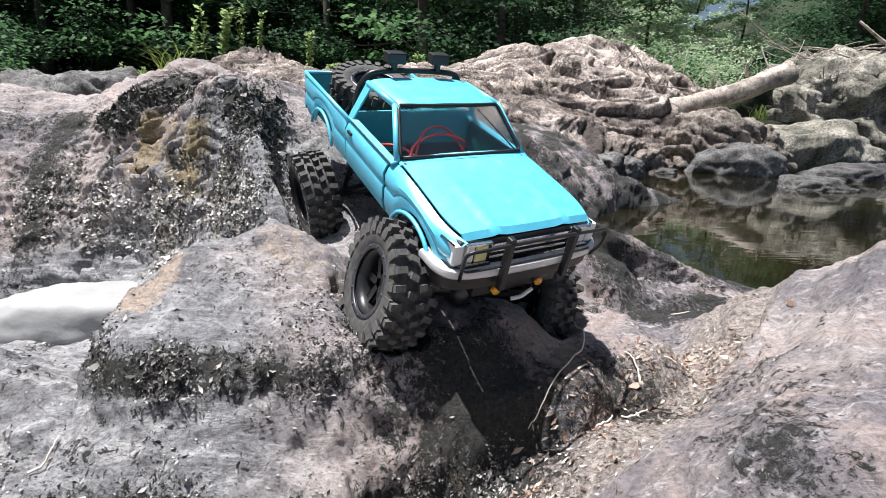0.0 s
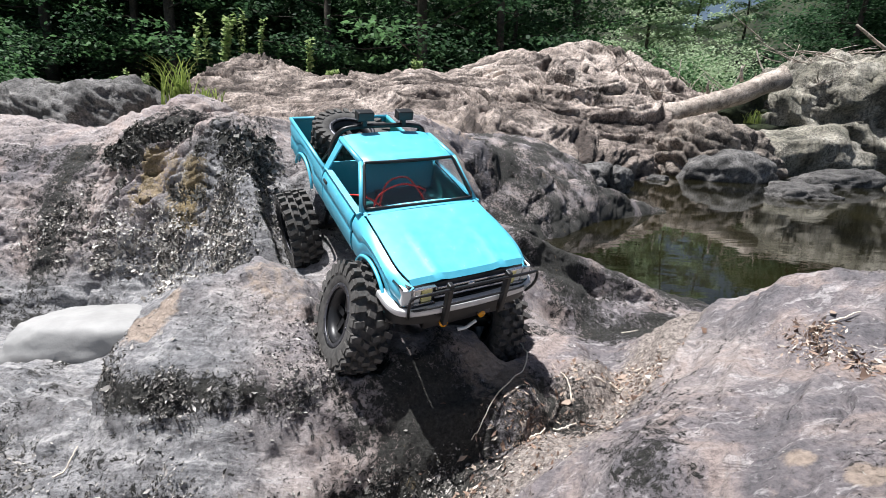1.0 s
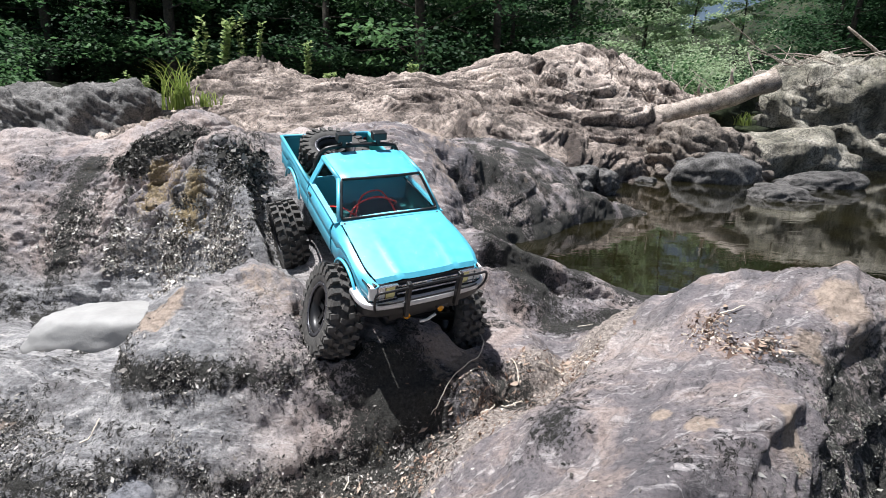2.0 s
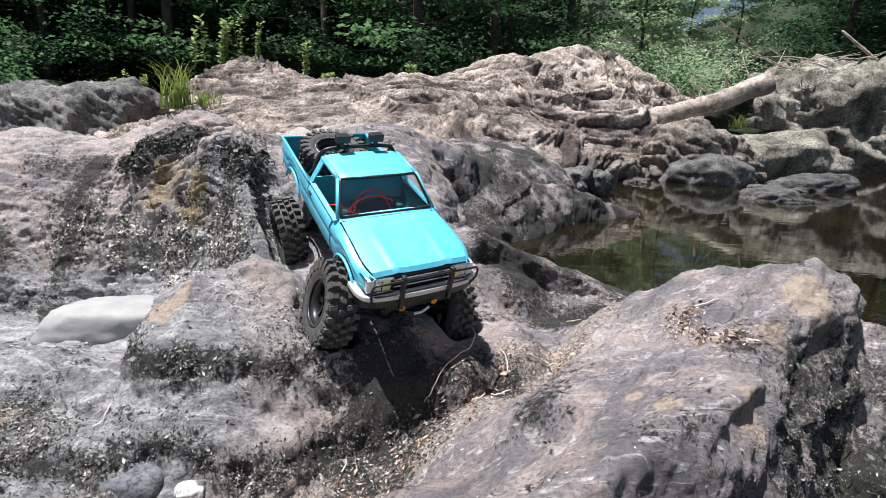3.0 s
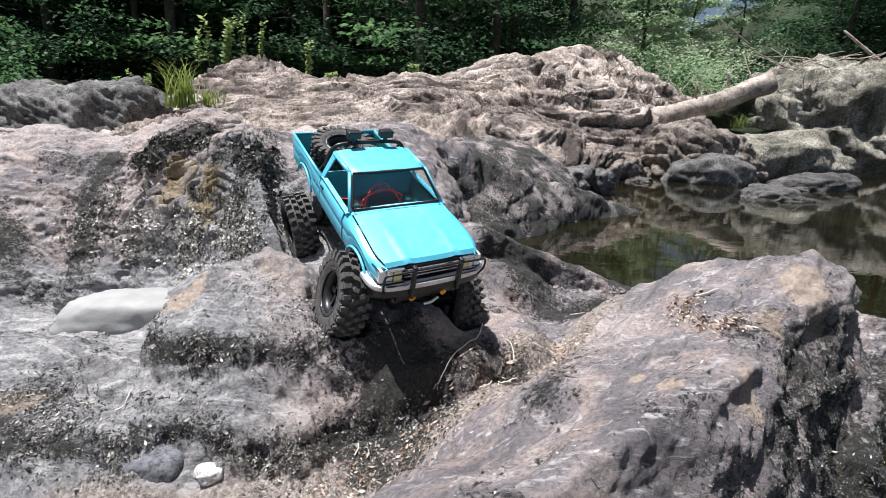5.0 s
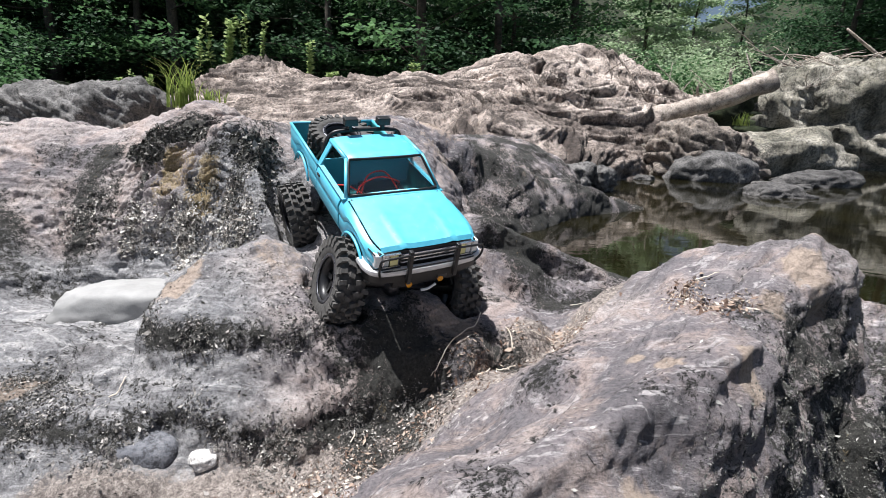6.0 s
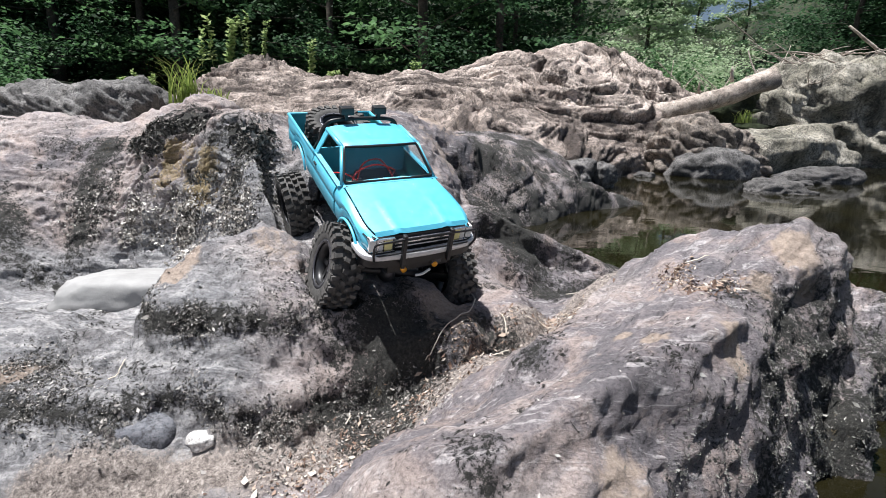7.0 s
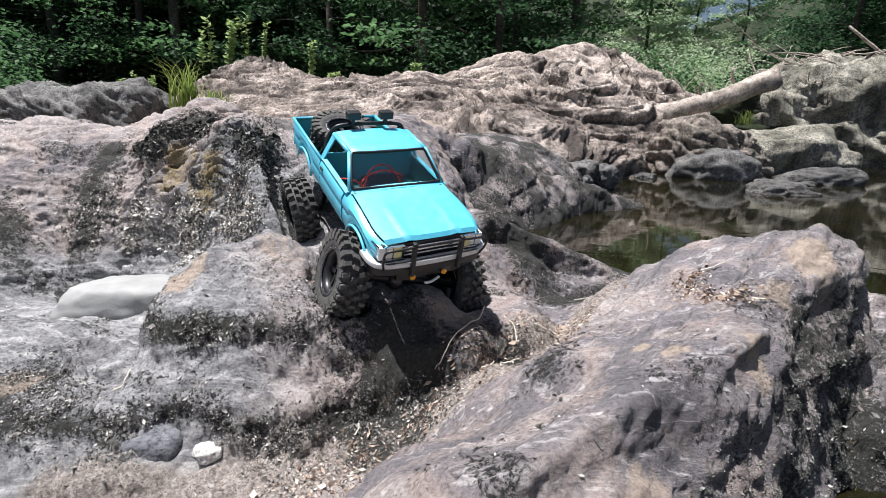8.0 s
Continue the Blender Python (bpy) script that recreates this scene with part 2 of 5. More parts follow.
    col = mixed(n, l, math_node("MULTIPLY", r10.outputs[0], 0.65), col, mixed(n, l, 0.6, (0.46, 0.345, 0.17), r3.outputs[0], "MULTIPLY"))
    l.new(col, bsdf.inputs["Base Color"])
    bsdf.inputs["Roughness"].default_value, bsdf.inputs["Specular IOR Level"].default_value = 0.75, 0.4
    high = math_node("MULTIPLY_ADD", grain, 0.6, math_node("MULTIPLY_ADD", scuff, 0.8, math_node("MULTIPLY", pit, 0.5)))
    crust = math_node("MULTIPLY", math_node("MULTIPLY", crumb, cover), 1.3)
    bp = n.new("ShaderNodeBump")
    bp.inputs["Strength"].default_value, bp.inputs["Distance"].default_value = 1.0, 0.006
    l.new(math_node("ADD", high, crust), bp.inputs["Height"])
    l.new(bp.outputs[0], bsdf.inputs["Normal"])
    return m


BEDROCK = bedrock_material()
OUTCROP = rock_material("outcrop", (0.08, 0.064, 0.056), (0.33, 0.275, 0.24), (0.62, 0.53, 0.47), 0.6, 0.9, bump=1.0, strata=True)
MOSSROCK = rock_material("mossy_rock", (0.10, 0.10, 0.075), (0.28, 0.265, 0.22), (0.58, 0.55, 0.48), 0.7, 0.9, bump=1.0, streak=0.9)
TANROCK = rock_material("tan_rock", (0.12, 0.10, 0.088), (0.30, 0.26, 0.225), (0.62, 0.54, 0.47), 0.6, 0.9, bump=1.0, streak=0.7)
GREYROCK = rock_material("grey_rock", (0.09, 0.088, 0.086), (0.17, 0.165, 0.16), (0.34, 0.33, 0.32), 0.9, 0.8, bump=0.9, streak=0.5)
WETROCK = rock_material("wet_rock", (0.05, 0.048, 0.046), (0.11, 0.105, 0.10), (0.22, 0.21, 0.20), 0.8, 0.8, bump=0.8, rough=0.5)
WHITESTONE = rock_material("white_stone", (0.45, 0.44, 0.42), (0.60, 0.585, 0.56), (0.72, 0.70, 0.67), 4.0, 0.2, bump=0.3)
PALESTONE = plain("pale_stone", (0.31, 0.306, 0.296), 0.7, 0, 0.14, 22.0, 0.25)
BLUESTONE = rock_material("blue_stone", (0.10, 0.104, 0.118), (0.165, 0.17, 0.187), (0.28, 0.285, 0.30), 2.2, 0.7, bump=0.6)
BARK = rock_material("bark", (0.03, 0.026, 0.022), (0.07, 0.06, 0.05), (0.14, 0.12, 0.10), 1.0, 0.4, bump=0.6)
DEADWOOD = rock_material("dead_wood", (0.16, 0.13, 0.11), (0.42, 0.36, 0.31), (0.64, 0.58, 0.52), 2.2, 0.9, bump=0.8)
# near-black green soil: the shade of the deep forest is in the colour
SHADED_SOIL = rock_material("soil", (0.010, 0.013, 0.007), (0.025, 0.034, 0.014), (0.055, 0.075, 0.028), 0.5, 0.5)
LEAF_DARK = leaf_material("leaf_dark", (0.014, 0.036, 0.018), (0.066, 0.138, 0.062))
LEAF_MID = leaf_material("leaf_mid", (0.03, 0.075, 0.03), (0.14, 0.27, 0.11))
LEAF_PALE = leaf_material("leaf_pale", (0.16, 0.26, 0.08), (0.45, 0.55, 0.25))
# far foliage: sunlight and distance haze are put into the pale leaf colour
LEAF_FAR_HAZED = leaf_material("leaf_far_hazed", (0.22, 0.32, 0.17), (0.52, 0.62, 0.42))
GRASS = leaf_material("grass_blade", (0.10, 0.17, 0.03), (0.35, 0.42, 0.12), 6.0)


def water_material():
    """Murky brown water: dark itself, mirror-like at a slant, with faint ripples."""
    m, n, l, bsdf = material("water")
    co = n.new("ShaderNodeTexCoord").outputs["Object"]
    mud = ramp_node(n, [(0.35, (0.004, 0.0036, 0.002)), (0.7, (0.016, 0.014, 0.005))])
    l.new(noise_node(n, l, co, 1.6, 4, 0.6).outputs["Fac"], mud.inputs[0])
    l.new(mud.outputs[0], bsdf.inputs["Base Color"])
    bsdf.inputs["Roughness"].default_value, bsdf.inputs["IOR"].default_value = 0.03, 1.36
    bp = n.new("ShaderNodeBump")
    bp.inputs["Strength"].default_value, bp.inputs["Distance"].default_value = 0.025, 0.02
    mp = n.new("ShaderNodeMapping")
    mp.inputs["Scale"].default_value = (0.6, 1.6, 1)
    l.new(co, mp.inputs["Vector"])
    l.new(noise_node(n, l, mp.outputs[0], 7.0, 3, 0.5, 0.6).outputs["Fac"], bp.inputs["Height"])
    l.new(bp.outputs[0], bsdf.inputs["Normal"])
    return m


WATER = water_material()


# ---------------------------------------------------------------- mesh helpers
def mesh_object(name, verts, faces, mat, parent=None, smooth=True):
    me = bpy.data.meshes.new(name)
    if isinstance(verts, np.ndarray) and isinstance(faces, np.ndarray):
        k = faces.shape[1]
        me.vertices.add(len(verts))
        me.vertices.foreach_set("co", verts.astype(np.float32).ravel())
        me.loops.add(faces.size)
        me.loops.foreach_set("vertex_index", faces.astype(np.int32).ravel())
        me.polygons.add(len(faces))
        me.polygons.foreach_set("loop_start", np.arange(0, faces.size, k, dtype=np.int32))
        me.polygons.foreach_set("loop_total", np.full(len(faces), k, dtype=np.int32))
        me.update(calc_edges=True)
        me.validate()
    else:
        me.from_pydata([tuple(v) for v in verts], [], [tuple(f) for f in faces])
    me.polygons.foreach_set("use_smooth", np.full(len(me.polygons), smooth))
    me.materials.append(mat)
    ob = new(name, me)
    if parent:
        ob.parent = parent
    return ob


def grid_faces(rows, cols):
    i = np.arange(rows * cols).reshape(rows, cols)
    return np.stack([i[:-1, :-1], i[:-1, 1:], i[1:, 1:], i[1:, :-1]], -1).reshape(-1, 4)


def part(name, bm, mat, parent, label="", smooth=True):
    """A bmesh as one mesh object under a thing or a part."""
    me = bpy.data.meshes.new(name)
    bmesh.ops.recalc_face_normals(bm, faces=bm.faces)
    bm.to_mesh(me)
    bm.free()
    me.polygons.foreach_set("use_smooth", np.full(len(me.polygons), smooth))
    me.materials.append(mat)
    ob = new(name, me)
    ob.parent = parent
    if label:
        ob["label"] = label
    return ob


# ---------------------------------------------------------------- bedrock
# ridges of the bedrock: two ends with their heights, half widths to the left and right, and how blunt each side is
FRONT_RIDGES = [
    (-0.317, 0.714, 0.215, -0.200, 0.818, 0.185, 0.114, 0.133, 3.3, 1.9),
    (0.631, 0.657, 0.117, 0.684, 0.748, 0.185, 0.061, 0.058, 2.8, 4.0),
    (0.518, 0.505, 0.098, 0.602, 0.591, 0.130, 0.058, 0.032, 2.2, 2.2),
    (0.048, 0.276, 0.188, 0.314, 0.434, 0.242, 0.132, 0.040, 1.5, 1.2),
    (0.254, 0.455, 0.210, 0.483, 0.626, 0.302, 0.195, 0.076, 1.5, 3.0),
    (-0.032, 0.113, 0.111, 0.137, 0.309, 0.175, 0.199, 0.060, 1.6, 2.4),
    (-0.325, 0.709, 0.191, -0.266, 0.744, 0.231, 0.111, 0.107, 2.2, 1.3),
    (-0.210, 0.740, 0.190, 0.086, 0.802, 0.131, 0.154, 0.145, 2.1, 4.5),
    (-0.055, 0.847, 0.180, 0.152, 1.023, 0.182, 0.160, 0.103, 1.5, 1.2),
    (-0.939, 0.749, 0.075, -0.520, 0.715, 0.048, 0.125, 0.227, 1.7, 1.8),
    (-0.687, 0.593, 0.043, -0.412, 0.563, 0.045, 0.109, 0.118, 2.3, 2.6),
    (-0.521, 0.653, 0.101, -0.183, 0.580, 0.056, 0.072, 0.043, 2.4, 2.3),
    (-0.366, 0.499, -0.040, 0.084, 0.590, 0.032, 0.142, 0.169, 4.0, 3.7),
    (0.057, 0.625, 0.040, 0.429, 0.934, 0.074, 0.118, 0.121, 4.0, 4.1),
    (-0.203, 0.615, 0.102, 0.055, 0.665, 0.121, 0.066, 0.027, 3.0, 4.4),
]
BOWL_RIDGES = [
    (0.100, 1.031, 0.227, 0.477, 1.129, 0.056, 0.242, 0.032, 2.3, 3.6),
    (0.053, 1.208, 0.181, 0.456, 1.294, 0.020, 0.128, 0.070, 2.0, 2.5),
    (-1.048, 0.984, -0.020, -0.642, 0.844, 0.051, 0.264, 0.229, 4.2, 4.5),
    (-0.195, 0.892, 0.204, -0.441, 1.069, 0.417, 0.077, 0.316, 2.4, 2.4),
    (-0.632, 1.247, 0.454, -0.921, 1.300, 0.337, 0.116, 0.200, 1.7, 2.4),
    (-0.802, 1.249, 0.370, -1.071, 1.292, 0.395, 0.112, 0.200, 1.9, 2.4),
    (-0.943, 1.348, 0.300, -1.465, 1.182, 0.461, 0.167, 0.200, 1.3, 2.4),
    (0.068, 1.145, 0.124, 0.393, 1.020, 0.081, 0.335, 0.526, 1.6, 1.3),
    (0.103, 1.302, 0.134, 0.574, 1.162, 0.020, 0.143, 0.123, 1.9, 2.0),
    (0.045, 1.434, 0.119, 0.378, 1.323, 0.012, 0.132, 0.120, 1.8, 2.0),
]
REAR_RIDGES = [
    (-1.763, 2.004, 0.149, -0.438, 2.181, 0.393, 0.536, 0.512, 4.2, 4.3),
    (-0.089, 1.161, 0.256, -0.173, 1.736, 0.433, 0.430, 0.157, 2.0, 2.3),
    (-0.062, 1.884, 0.405, 0.242, 2.048, 0.278, 0.265, 0.101, 2.0, 3.5),
    (0.253, 2.000, 0.251, 0.527, 2.300, 0.161, 0.396, 0.105, 1.7, 1.9),
    (0.576, 2.276, 0.181, 0.999, 2.548, 0.035, 0.245, 0.075, 1.9, 3.4),
    (-2.600, 2.895, 0.120, 0.081, 2.940, 0.340, 0.594, 0.533, 4.0, 4.0),
]
# swellings of the outcrop: centre x, y, half sizes, turn, height, flatness
OUTCROP_SWELLS = [
    (1.01, 6.85, 1.01, 0.97, 0.02, 0.555, 1.49),
    (2.65, 7.14, 1.29, 0.55, -0.27, 0.721, 1.27),
    (0.59, 5.42, 1.04, 0.82, 0.31, 0.174, 0.96),
    (1.59, 5.23, 0.96, 0.40, 0.27, 0.450, 1.42),
    (0.70, 3.85, 1.05, 0.32, 0.33, 0.333, 0.78),
    (-2.69, 6.98, 0.94, 0.90, 0.00, 0.394, 0.94),
    (-1.02, 6.09, 1.12, 0.72, 0.03, 0.269, 1.01),
    (-1.25, 4.05, 2.40, 1.50, -0.74, 0.260, 1.88),
    (-2.50, 5.61, 0.74, 0.48, -0.14, 0.145, 1.05),
    (0.87, 7.31, 3.49, 2.14, 0.90, 0.716, 1.79),
    (-2.93, 7.50, 1.80, 1.64, -0.02, 0.560, 1.72),
    (-2.62, 6.45, 0.75, 0.60, 0.10, 0.200, 1.20),
    (-2.35, 4.75, 0.80, 0.40, 0.10, 0.150, 1.20),
    (2.41, 4.14, 1.84, 0.52, 0.80, -0.300, 1.36),
]
BEDROCK_BASE, OUTCROP_BASE = -0.20, 0.027


def ridge(x, y, b):
    """Height of one ridge, which falls off to both sides of the line between its ends."""
    x0, y0, z0, x1, y1, z1, left, right, blunt_left, blunt_right = b
    dx, dy = x1 - x0, y1 - y0
    length = dx * dx + dy * dy
    t = np.clip(((x - x0) * dx + (y - y0) * dy) / length, 0, 1)
    ax, ay = x - x0 - t * dx, y - y0 - t * dy
    d = np.sqrt(ax * ax + ay * ay + 1e-8)
    s = 0.5 + 0.5 * (dx * ay - dy * ax) / math.sqrt(length) / d
    width, blunt = right + (left - right) * s, blunt_right + (blunt_left - blunt_right) * s
    return np.maximum(z0 + t * (z1 - z0) - 0.1 * (d / width) ** blunt, -1.0)


def near_form(x, y, soft=0.014):
    """The ridges run softly into one another."""
    total = np.exp(BEDROCK_BASE / soft) * np.ones(np.shape(x))
    for b in FRONT_RIDGES + BOWL_RIDGES + REAR_RIDGES:
        total = total + np.exp(ridge(x, y, b) / soft)
    return soft * np.log(total)


def to_line(x, y, points):
    """Distance to a line through points."""
    best = np.full(np.shape(x), 9.0)
    for (x0, y0), (x1, y1) in zip(points[:-1], points[1:]):
        dx, dy = x1 - x0, y1 - y0
        t = np.clip(((x - x0) * dx + (y - y0) * dy) / (dx * dx + dy * dy), 0, 1)
        best = np.minimum(best, np.hypot(x - x0 - t * dx, y - y0 - t * dy))
    return best


CRACKS = [[(0.165, 0.455), (0.211, 0.462), (0.241, 0.470), (0.278, 0.490)], [(0.331, 0.614), (0.319, 0.558), (0.322, 0.526), (0.355, 0.533)],
          [(0.246, 0.389), (0.268, 0.394)], [(0.10, 0.42), (0.15, 0.45)], [(0.38, 0.70), (0.43, 0.69), (0.47, 0.70)], [(0.36, 0.56), (0.40, 0.60), (0.44, 0.61)]]


WHEEL_SEATS = [(-0.141, 0.679, 0.133), (0.028, 0.803, 0.082), (-0.277, 0.921, 0.177), (-0.103, 1.013, 0.210)]


def near_base(x, y):
    """The near bedrock's rounded form with its water-carved terraces."""
    x1, y1 = x + 0.02 * gnoise(x * 5, y * 5, 7), y + 0.02 * gnoise(x * 5 + 40, y * 5, 8)
    z = near_form(x1, y1)
    d = 0.088
    q = (z - 0.08) / d + 0.22 * fbm(x * 4.5, y * 4.5, 3, 15)
    carve = 0.55 * ramp(-x, -0.05, 0.12) * (1 - ramp(y, 0.72, 0.80)) + 0.15
    z = z - carve * d / (2 * np.pi) * np.sin(2 * np.pi * q)
    for cx, cy, low in WHEEL_SEATS:  # hollows in which the truck's wheels stand
        u, w = 0.52 * (x - cx) - 0.854 * (y - cy), 0.86 * (x - cx) + 0.51 * (y - cy)
        seat = low - 0.001 + u * u / 0.13 + 0.05 * np.minimum((w / 0.042) ** 4, 40.0)
        z = -0.006 * np.log(np.exp(-np.minimum(z, 0.7) / 0.006) + np.exp(-np.minimum(seat, 0.8) / 0.006))
    return z


def near_relief(p):
    """How far the worn surface stands out of the form: ledges, grooves, dents, cracks and grain. Also each layer's tone."""
    x, y, z = p[..., 0], p[..., 1], p[..., 2]
    wall = ramp(y, 0.90, 1.0) * ramp(-x, 0.28, 0.40) * (1 - ramp(y, 1.22, 1.36))
    left = ramp(-x, -0.08, 0.10) * (1 - ramp(y, 0.76, 0.84))
    back = ramp(y, 1.15, 1.5)
    top = ramp(x, 0.02, 0.15) * (1 - ramp(y, 0.80, 0.95))
    flank = ramp(x - 0.66 * y, -0.01, 0.06) * (1 - ramp(y, 0.8, 0.95)) * (1 - ramp(z, 0.17 + 0.25 * (y - 0.35), 0.21 + 0.25 * (y - 0.35)))
    bank = ramp(x, -0.02, 0.08) * ramp(y, 0.84, 0.92) * (1 - ramp(y, 1.3, 1.45))
    d = 0.006 * (1 - 0.7 * wall) * fbm3(p * 9, 3, 11) + 0.0016 * ridged3(p * 26, 3, 21) + 0.0012 * fbm3(p * 95, 2, 31)
    broken = ramp(gnoise3(p * 8, 44), -0.5, 0.3)
    bend = fbm3(p * 3.2, 2, 41)
    # slanting broken shelves on one side of the bowl, low worn layers on the other
    slant = ramp(x, -0.82, -0.62)
    shelf, tone_w = ledges((z - 0.95 * x + 0.3 * y) * 13, 1.6 * bend + 0.9 * fbm3(p * 9, 2, 42), 0.07)
    chips, _ = ledges((z - 0.6 * x) * 34, 3.0 * bend + 1.6 * fbm3(p * 12, 2, 43), 0.12)
    low, _ = ledges((z + 0.12 * x) * 30, 1.2 * bend + 0.8 * fbm3(p * 7, 2, 45), 0.10)
    part_of = ramp(gnoise3(p * 9, 46), -0.35, 0.45)
    d = d + wall * (-0.008 + slant * (0.019 * shelf * part_of + 0.006 * chips * broken) + (1 - slant) * 0.0015 * low * broken
                    + 0.002 * ridged3(p * np.array((9.0, 9.0, 34.0)), 3, 47) + 0.0012 * ridged3(p * 55, 2, 48) + 0.006 * fbm3(p * np.array((6.0, 6.0, 22.0)), 3, 49))
    worn, tone_l = ledges((z + 0.06 * x) * 22, 0.8 * fbm3(p * 4, 3, 51))
    d = d + left * (0.003 * worn * broken + 0.002 * ridged3(p * 34, 3, 53) + 0.0015 * fbm3(p * 90, 2, 57))
    # long grooves down the big boulder
    u, v = 0.70 * x + 0.71 * y, -0.71 * x + 0.70 * y
    s = np.stack([v * 17, u * 4.0, z * 14], -1)
    d = d + top * (0.0042 * ridged3(s, 4, 25) + 0.0022 * fbm3(s * 3.1, 3, 27))
    d = d + flank * (0.004 * ridged3(p * 15, 4, 63) + 0.0035 * fbm3(p * 50, 3, 65))
    # root-like lobes of the bank
    groove = np.exp(-((to_line(x, y + 0.012 * gnoise(x * 12, y * 12, 5), [(0.06, 0.90), (0.127, 0.918), (0.173, 0.932), (0.227, 0.958), (0.33, 0.975), (0.42, 0.985)]) / 0.024) ** 2))
    groove = groove + 0.8 * np.exp(-((to_line(x, y + 0.012 * gnoise(x * 12, y * 12, 6), [(0.10, 0.99), (0.157, 0.998), (0.215, 1.028), (0.27, 1.045), (0.42, 1.06)]) / 0.010) ** 2))
    d = d - bank * 0.015 * groove + bank * 0.002 * ridged3(np.stack([x * 12, y * 34, z * 34], -1), 3, 67)
    # long folds drawn out along the spur behind, wavy layers elsewhere
    spur = ramp(x, -0.22, -0.05) * back
    u, v = 0.89 * x + 0.45 * y, -0.45 * x + 0.89 * y
    s = np.stack([u * 2.6, v * 13 + 1.4 * bend, z * 15 + 1.0 * bend], -1)
    d = d + spur * (0.005 * ridged3(s, 3, 68) + 0.003 * ridged3(s * 2.7, 3, 69) + 0.0025 * fbm3(p * 40, 3, 70))
    strata, tone_b = ledges((z + 0.25 * x - 0.16 * y) * 17, 1.7 * fbm3(p * np.array((1.4, 1.8, 2.0)), 3, 61), 0.09)
    thin, _ = ledges((z + 0.3 * x - 0.2 * y) * 46, 4.0 * fbm3(p * np.array((1.4, 1.8, 2.0)), 3, 61), 0.12)
    d = d + back * (1 - 0.9 * spur) * (0.026 * strata + 0.009 * thin + 0.016 * fbm3(p * 3.5, 2, 71)) + back * (1 - 0.6 * spur) * (0.002 * ridged3(p * 16, 3, 73) + 0.0015 * ridged3(p * 38, 2, 74))
    for k, line in enumerate(CRACKS):
        r = to_line(x + 0.010 * gnoise(x * 30, y * 30, 200 + k), y + 0.010 * gnoise(x * 30, y * 30, 300 + k), line)
        d = d - 0.009 * np.exp(-((r / 0.0035) ** 2)) - 0.003 * np.exp(-((r / 0.015) ** 2))
    tone = 0.5 + (tone_w - 0.5) * 0.5 * wall + (tone_l - 0.5) * 0.3 * left + (tone_b - 0.5) * back
    return d, tone


def patchy(x, y, f, seed, lo=-0.1, hi=0.5):
    return ramp(fbm(x * f, y * f, 3, seed), lo, hi)


def front_moss(x, y, z):
    """Moss keeps to the risers of the front terraces, 0..1."""
    h = z + 0.018 * fbm(x * 5, y * 5, 3, 141)
    bands = np.maximum(np.exp(-(((h - 0.128) / 0.024) ** 2)) * ramp(-x, 0.12, 0.22), 0.75 * np.exp(-(((h - 0.030) / 0.026) ** 2)))
    return bands * ramp(-x, -0.12, 0.02) * (1 - ramp(y, 0.70, 0.78)) * ramp(y, 0.44, 0.50)


